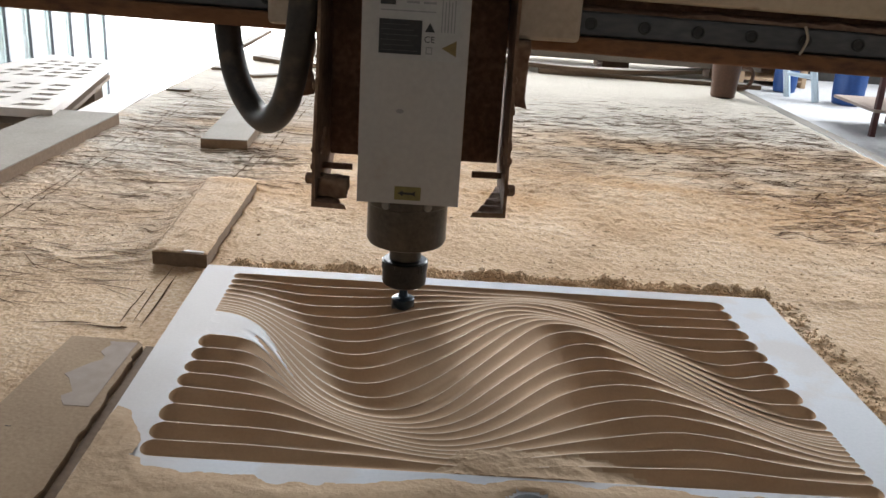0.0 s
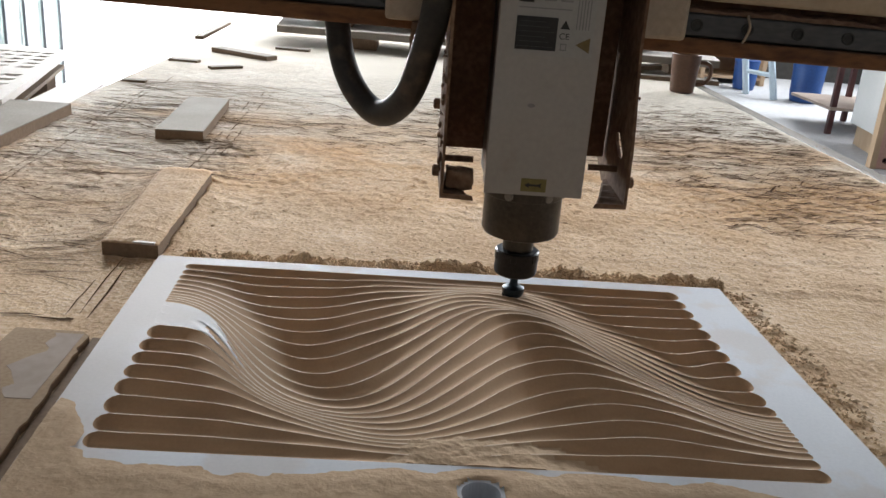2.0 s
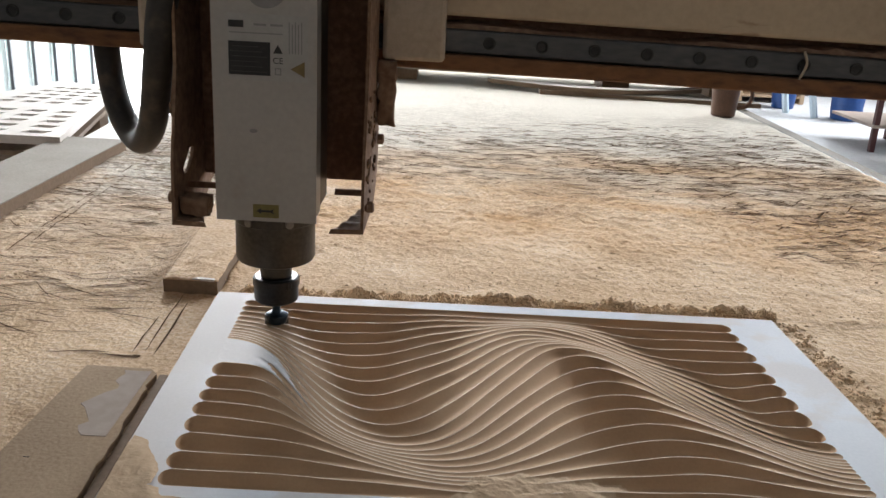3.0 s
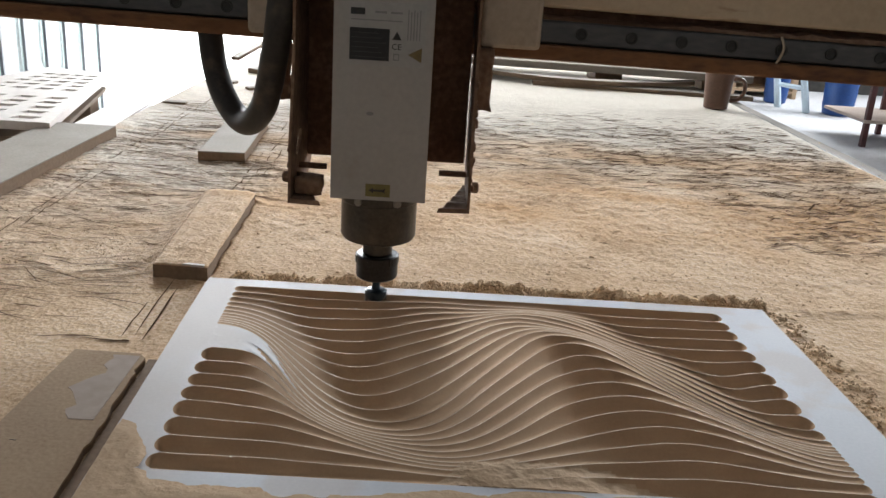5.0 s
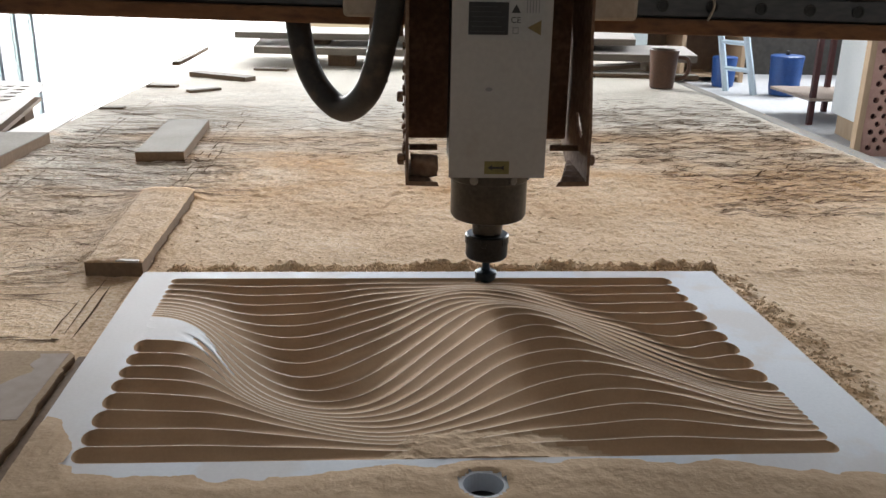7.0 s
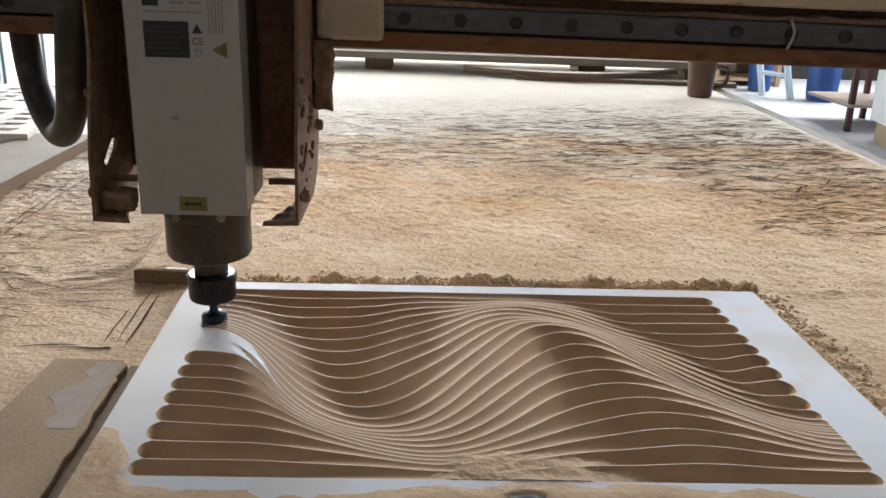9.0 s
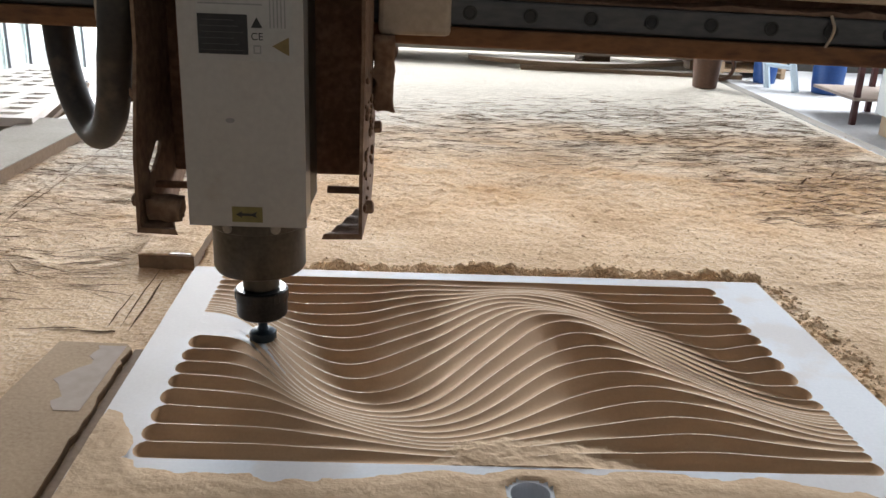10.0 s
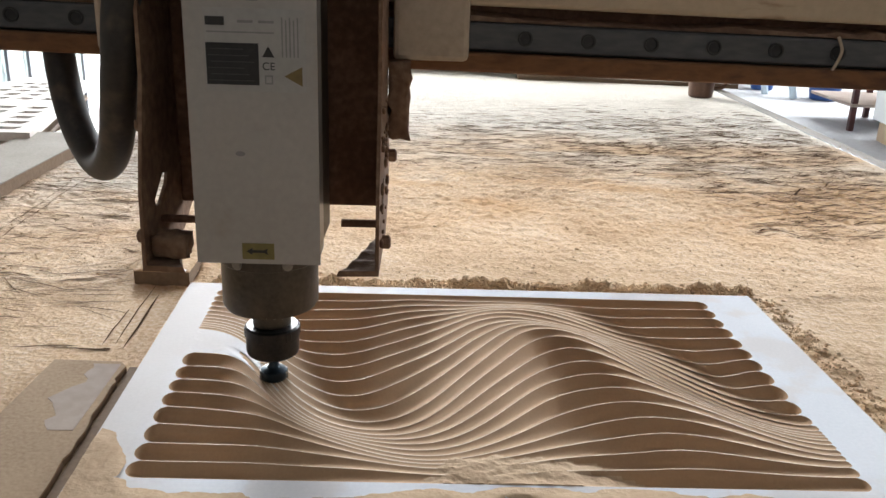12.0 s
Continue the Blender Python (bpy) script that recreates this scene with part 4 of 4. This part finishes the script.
part("screen", slab([(0.045, 0), (0.68, 0), (0.68, 1.15), (0.045, 1.15)], 0, 0.03, holes, axis="y"), PINK_BOARD, blocks)
part("backing", box((0.045, 0.034, 0), (0.68, 0.05, 1.15)), MAROON, blocks)
part("side_post", box((0, -0.01, 0), (0.043, 0.06, 1.2), 0.003), PLY, blocks)


# ---- the gantry beam ----
gantry = thing("gantry_beam", "cream painted gantry beam with a dark linear rail and rusty lower edge", "gantry")
X0, X1 = -0.62, 1.50
part("beam", box((X0, 0.100, 0.330), (X1, 0.30, 0.56), 0.004), BEAM_PAINT, gantry)
part("web", box((X0, 0.125, 0.276), (X1, 0.29, 0.3295)), RUST, gantry)
part("ledge", box((X0, 0.088, 0.270), (X1, 0.1245, 0.288), 0.003), BEAM_RUST, gantry, "rust-orange steel lower edge")
part("rail", box((X0, 0.096, 0.2885), (X1, 0.1245, 0.316), 0.003), RAIL, gantry, "dark steel linear rail")
bm = bmesh.new()
rng = np.random.default_rng(8)
prev = None
for i in range(240):
    x = X0 + (X1 - X0) * i / 239
    d = 0.0985 - 0.010 * max(0.0, fbm(x, 1.0, 14)) - 0.002
    h = 0.3175 + 0.006 * max(0.0, fbm(x, 4.0, 20) + 0.4)
    ringv = [bm.verts.new(p) for p in ((x, 0.1245, 0.3165), (x, d, 0.3165), (x, d + 0.004, h), (x, 0.1245, h + 0.003))]
    if prev:
        for k in range(3):
            bm.faces.new((prev[k], ringv[k], ringv[k + 1], prev[k + 1]))
    prev = ringv
part("caked_dust", bm, RUST_DUST, gantry, "sawdust caked on the rail's top")
# Bolt holes of the rail as black rings; their inner shade is painted.
bolt = finish(lathe([(0.0072, -0.0005), (0.0072, 0.0014), (0.0056, 0.0014), (0.0050, 0.0002)], 18), BLACK_INK, name="rail_bolt")
x = X0 + 0.028
while x < X1:
    b = new("rail_bolt", bolt)
    b.parent = gantry
    b.matrix_basis = pose(x, 0.0958, 0.3025, 90)
    x += 0.060
for x in (X0, X1 - 0.10):
    part("upright", box((x, 0.09, -0.06), (x + 0.10, 0.32, 0.2695), 0.006), BEAM_PAINT, gantry)
tie = tube(spline([(0.665, 0.094, 0.318), (0.668, 0.089, 0.305), (0.664, 0.090, 0.29), (0.657, 0.092, 0.277)], 6), 0.0016, 8)
part("cable_tie", tie, BLOCK_CREAM, gantry, "pale loose cable tie")

# ---- the spindle carriage; its origin is the cutter's tip ----
car = thing("spindle_carriage", "router spindle in a light grey cover between rusty side plates", "router spindle")
cutter = part("cutter", lathe([(0.0030, 0.0), (0.0075, 0.0012), (0.0112, 0.0045), (0.0128, 0.0095), (0.0126, 0.0135), (0.0105, 0.0150), (0.0062, 0.0162), (0.0046, 0.0185), (0.0046, 0.0335)], 24), CUTTER, car, "blue-black round-nose cutter", smooth=True)
for a in (20, 200):
    part("flute", box((0.002, -0.0016, 0.001), (0.0132, 0.0016, 0.014), 0.0004), STEEL, cutter, m=pose(0, 0, 0, 0, 0, a))
nut = part("collet_nut", lathe([(0.0115, 0.0310), (0.0215, 0.0310), (0.0238, 0.0330), (0.0245, 0.0360), (0.0245, 0.0480), (0.0252, 0.0500), (0.0252, 0.0590), (0.0235, 0.0605), (0.0170, 0.0606)], 44), NUT, car, "black collet nut", smooth=True)
for i in range(6):
    part("spanner_slot", box((0.0228, -0.003, 0.050), (0.0256, 0.003, 0.0592), 0.0005), NUT, nut, m=pose(0, 0, 0, 0, 0, 60 * i + 15))
part("nose_shaft", lathe([(0.0165, 0.0607), (0.0175, 0.0620), (0.0175, 0.0740), (0.0200, 0.0755), (0.0200, 0.0820)], 36), SPINDLE_NOSE, car, "dull steel shaft", smooth=True)
nose = part("spindle_nose", lathe([(0.0205, 0.0800), (0.0365, 0.0800), (0.0410, 0.0820), (0.0432, 0.0860), (0.0432, 0.1260), (0.0440, 0.1270), (0.0440, 0.1409)], 56), SPINDLE_NOSE, car, "dark oily steel bearing housing", smooth=True)
for a in (-60, -118, -20, -165):
    part("screw", lathe([(0.0048, 0.0), (0.0048, 0.0025), (0.003, 0.0028)], 12), STEEL, nose, m=pose(0.0432 * math.cos(radians(a)), 0.0432 * math.sin(radians(a)), 0.132, 90, 0, 90 + a))
# housing and front cover
part("motor_housing", box((-0.046, -0.012, 0.1410), (0.049, 0.052, 0.62), 0.004), HOUSING, car, "dark cast motor housing")
bm = slab([(-0.0475, 0.1415), (0.0505, 0.1415), (0.0505, 0.62), (-0.0475, 0.62)], -0.0555, -0.0125, axis="y")
bmesh.ops.bevel(bm, geom=[e for e in bm.edges if len(e.link_faces) == 2 and e.calc_face_angle(0) > 1], offset=0.0022, segments=2, affect="EDGES")
cover = part("front_cover", bm, COVER, car, "light grey enamelled spindle cover", smooth=True)


def flat(name, parent, mat, x0, x1, z0, z1, y=-0.0558, thick=0.0003, label=""):
    return part(name, box((x0, y - thick, z0), (x1, y, z1)), mat, parent, label)


plate = flat("rating_label", cover, STICKER, -0.0340, 0.0440, 0.2830, 0.3460, label="silver rating label with a black table and warning signs")
flat("logo_bar", car, BLACK_INK, -0.0325, -0.0180, 0.3330, 0.3395, -0.0562)
for x0, x1 in ((-0.008, 0.004), (0.008, 0.020)):
    flat("print_bar", car, GREY_INK, x0, x1, 0.3352, 0.3372, -0.0562)
flat("print_bar", car, GREY_INK, -0.032, 0.020, 0.3275, 0.3287, -0.0562)
flat("data_table", car, BLACK_INK, -0.0330, 0.0075, 0.2880, 0.3200, -0.0562, label="black data table")
for i in range(6):
    flat("table_line", car, TABLE_INK, -0.0315 + (0.002 if i % 2 else 0), 0.0040 - 0.004 * (i % 3), 0.2910 + 0.0048 * i, 0.2916 + 0.0048 * i, -0.0566)
for i in range(5):
    flat("print_bar", car, GREY_INK, 0.0255 + 0.0030 * i, 0.0266 + 0.0030 * i, 0.3100, 0.3400 - 0.002 * (i % 2), -0.0562)


def triangle(name, cx, cz, w, h, mat, y=-0.0562, flip=1):
    part(name, slab([(cx - w / 2, cz - flip * h / 2), (cx + w / 2, cz - flip * h / 2), (cx, cz + flip * h / 2)], y - 0.0003, y, axis="y"), mat, car)


triangle("warning_triangle", 0.0150, 0.3140, 0.0095, 0.0085, BLACK_INK)
part("warning_triangle", slab([(0.0270, 0.2955), (0.0410, 0.2880), (0.0410, 0.3030)], -0.0565, -0.0562, axis="y"), AMBER, car, "amber warning triangle")
flat("print_bar", car, GREY_INK, 0.0118, 0.0182, 0.2890, 0.2960, -0.0562)
flat("print_bar", car, STICKER, 0.0130, 0.0170, 0.2902, 0.2948, -0.0566)
font = bpy.data.curves.new("ce", "FONT")
font.body, font.size, font.align_x, font.extrude = "CE", 0.0085, "CENTER", 0.0001
letters = new("ce_letters", font)
deps = bpy.context.evaluated_depsgraph_get()
me = bpy.data.meshes.new_from_object(letters.evaluated_get(deps))
bpy.data.objects.remove(letters)
me.materials.clear()
me.materials.append(BLACK_INK)
mark = new("conformity_mark", me)
mark.parent, mark.matrix_basis = car, pose(0.0150, -0.0563, 0.3000, 90)
# arrow sticker
flat("arrow_sticker", car, YELLOW, -0.0120, 0.0145, 0.1435, 0.1575, -0.0558, label="yellow sticker with a black rotation arrow")
part("arrow", slab([(-0.0085, 0.1505), (-0.0035, 0.1535), (-0.0035, 0.1516), (0.0060, 0.1516), (0.0095, 0.1532), (0.0085, 0.1505), (0.0095, 0.1478), (0.0060, 0.1494), (-0.0035, 0.1494), (-0.0035, 0.1475)], -0.0566, -0.0562, axis="y"), BLACK_INK, car)
part("round_badge", slab(ring(0.004, 0.372, 0.0205, 0.0205, 32), -0.0575, -0.0558, axis="y"), GREY_INK, car, "round grey badge")
part("grease_smear", slab([(x, z) for x, z in ring(-0.010, 0.233, 0.004, 0.0022, 9)], -0.0559, -0.0557, axis="y"), GREY_INK, car)

# rusty back plate and the two side plates
part("back_plate", box((-0.092, 0.056, 0.160), (0.096, 0.070, 0.62), 0.002), RUST, car, "dark rusty mounting plate")


def side_plate(x, inner):
    """A dust-caked plate with a slot; inner is the way to the spindle."""
    outline = [(-0.057, 0.131), (-0.053, 0.196), (-0.030, 0.290), (-0.020, 0.62), (0.080, 0.62), (0.080, 0.262), (0.112, 0.255), (0.116, 0.190), (0.098, 0.152), (0.060, 0.132)]
    slot = [(-0.022, 0.182), (-0.018, 0.176), (-0.006, 0.176), (0.014, 0.188), (0.019, 0.198), (0.004, 0.200)]
    bm = slab(outline, x - 0.0015, x + 0.0015, [slot], axis="x")
    p = part("side_plate", bm, [RUST_DUST], car, "rusty side plate caked with sawdust")
    # the flange bent inwards along the plate's sloping lower edge
    bm = bmesh.new()
    rows = []
    for i in range(9):
        f = i / 8
        y, z = -0.057 + 0.092 * f, 0.131 + 0.004 * f
        wide = 0.032 * (1 - 0.85 * f ** 0.8)
        rows.append([bm.verts.new((x + inner * d, y, z + h)) for d, h in ((0.0, 0.0), (0.0, 0.005), (wide, 0.004 - 0.002 * (i % 2)), (wide + 0.002, -0.001))])
    for a, b in zip(rows, rows[1:]):
        for k in range(4):
            bm.faces.new((a[k], a[(k + 1) % 4], b[(k + 1) % 4], b[k]))
    bm.faces.new(rows[0])
    bm.faces.new(rows[-1][::-1])
    part("foot_flange", bm, RUST_DUST, p)
    part("stub_bolt", tube([(x + inner * 0.003, -0.010, 0.163), (x + inner * 0.034, -0.010, 0.163)], 0.0035, 10), RUST, p)
    if inner > 0:
        bm = box((x + 0.006, -0.046, 0.1385), (x + 0.032, -0.026, 0.158))
        bmesh.ops.subdivide_edges(bm, edges=bm.edges[:], cuts=5, use_grid_fill=True)
        for v in bm.verts:
            v.co += 0.005 * noise.noise_vector(v.co * 90)
        part("clamp", bm, RUST_DUST, p, "rusted clamp lump", smooth="all")
    for y, z in ((-0.036, 0.155), (0.080, 0.205), (0.070, 0.282)):
        part("bolt_head", lathe([(0.0062, 0.0), (0.0062, 0.006), (0.004, 0.0075)], 8), RUST_DUST, p, m=pose(x - inner * 0.003, y, z, 0, -90 * inner, 0))
    bm = bmesh.new()
    rng = np.random.default_rng(11 if inner > 0 else 12)
    for i in range(46):
        y, z = rng.uniform(-0.045, 0.055), 0.156 + 0.12 * rng.random() ** 1.8
        if abs(y) < 0.025 and abs(z - 0.188) < 0.018 or z < 0.156 + 0.3 * max(0.0, y):
            continue
        s = rng.uniform(0.0015, 0.0045)
        r = bmesh.ops.create_icosphere(bm, subdivisions=1, radius=s)
        for v in r["verts"]:
            v.co = Vector((x - inner * 0.003 + v.co.x * 0.55, y + v.co.y * rng.uniform(0.8, 1.2), z + v.co.z * rng.uniform(0.8, 1.3)))
    tagged(part("caked_dust", bm, RUST_DUST, p, smooth="all"), kind="stuff")


side_plate(-0.094, 1)
side_plate(0.100, -1)
for x0, x1 in ((-0.166, -0.100), (0.106, 0.176)):
    part("bearing_block", box((x0, 0.074, 0.296), (x1, 0.0945, 0.43), 0.005), BLOCK_CREAM, car, "dusty cream carriage block")
    bx = x0 + 0.036 if x0 < 0 else x0 + 0.002
    bm = box((bx - 0.005, 0.062, 0.224), (bx + 0.014, 0.086, 0.2955))
    bmesh.ops.subdivide_edges(bm, edges=bm.edges[:], cuts=7, use_grid_fill=True)
    for v in bm.verts:
        v.co += 0.0045 * noise.noise_vector(v.co * 85) * (1 if v.co.z < 0.29 else 0.2)
    part("wiper_bracket", bm, RUST_DUST, car, "rusty wiper bracket caked with sawdust", smooth="all")
part("carriage_plate", box((-0.17, 0.0705, 0.43), (0.18, 0.095, 0.62), 0.003), RUST, car)
# hose
HOSE = [(-0.227, 0.145, 0.52), (-0.228, 0.140, 0.40), (-0.223, 0.128, 0.284), (-0.204, 0.104, 0.221), (-0.168, 0.062, 0.193), (-0.136, 0.018, 0.221), (-0.116, -0.014, 0.290), (-0.104, -0.020, 0.36), (-0.075, -0.012, 0.45), (-0.060, 0.0, 0.56)]
part("hose", tube(spline(HOSE, 10), 0.0150, 22), RUBBER, car, "black rubber hose hanging in a loop", smooth="all")


# ---- what moves ----
def motions():
    """The carriage along its cuts, and the gantry with it along the bed."""
    z = -0.005
    cuts = [
        (0.0, 0.243, -0.087), (0.5, 0.401, -0.052), (0.9, 0.538, -0.112), (1.0, 0.560, -0.125), (1.2, 0.614, -0.107), (1.35, 0.612, -0.111), (1.5, 0.583, -0.118), (1.7, 0.513, -0.110),
        (2.0, 0.420, -0.056), (2.5, 0.262, -0.081), (3.0, 0.087, -0.080), (3.2, 0.047, -0.055), (3.35, 0.036, -0.040), (4.4, 0.040, -0.035), (4.6, 0.072, -0.040),
        (4.8, 0.139, -0.043), (5.0, 0.207, -0.031), (5.5, 0.371, -0.023), (6.0, 0.544, -0.040), (6.25, 0.612, -0.030), (6.5, 0.578, -0.035), (7.0, 0.402, -0.022), (7.5, 0.237, -0.024),
        (7.7, 0.180, -0.030), (8.1, 0.060, -0.045), (8.6, 0.045, -0.085), (9.3, 0.062, -0.134), (9.5, 0.054, -0.140), (10.0, 0.118, -0.196), (10.2, 0.157, -0.255), (10.5, 0.109, -0.190),
        (10.8, 0.053, -0.160), (11.0, 0.050, -0.156), (11.1, 0.053, -0.163), (11.5, 0.127, -0.220), (11.7, 0.166, -0.262), (12.0, 0.143, -0.241),
    ]
    walk(car, [(t, pose(x, y, z)) for t, x, y in cuts])
    walk(gantry, [(t, pose(0, y, z + 0.0205, 0, 0.9, 0)) for t, x, y in cuts])


motions()
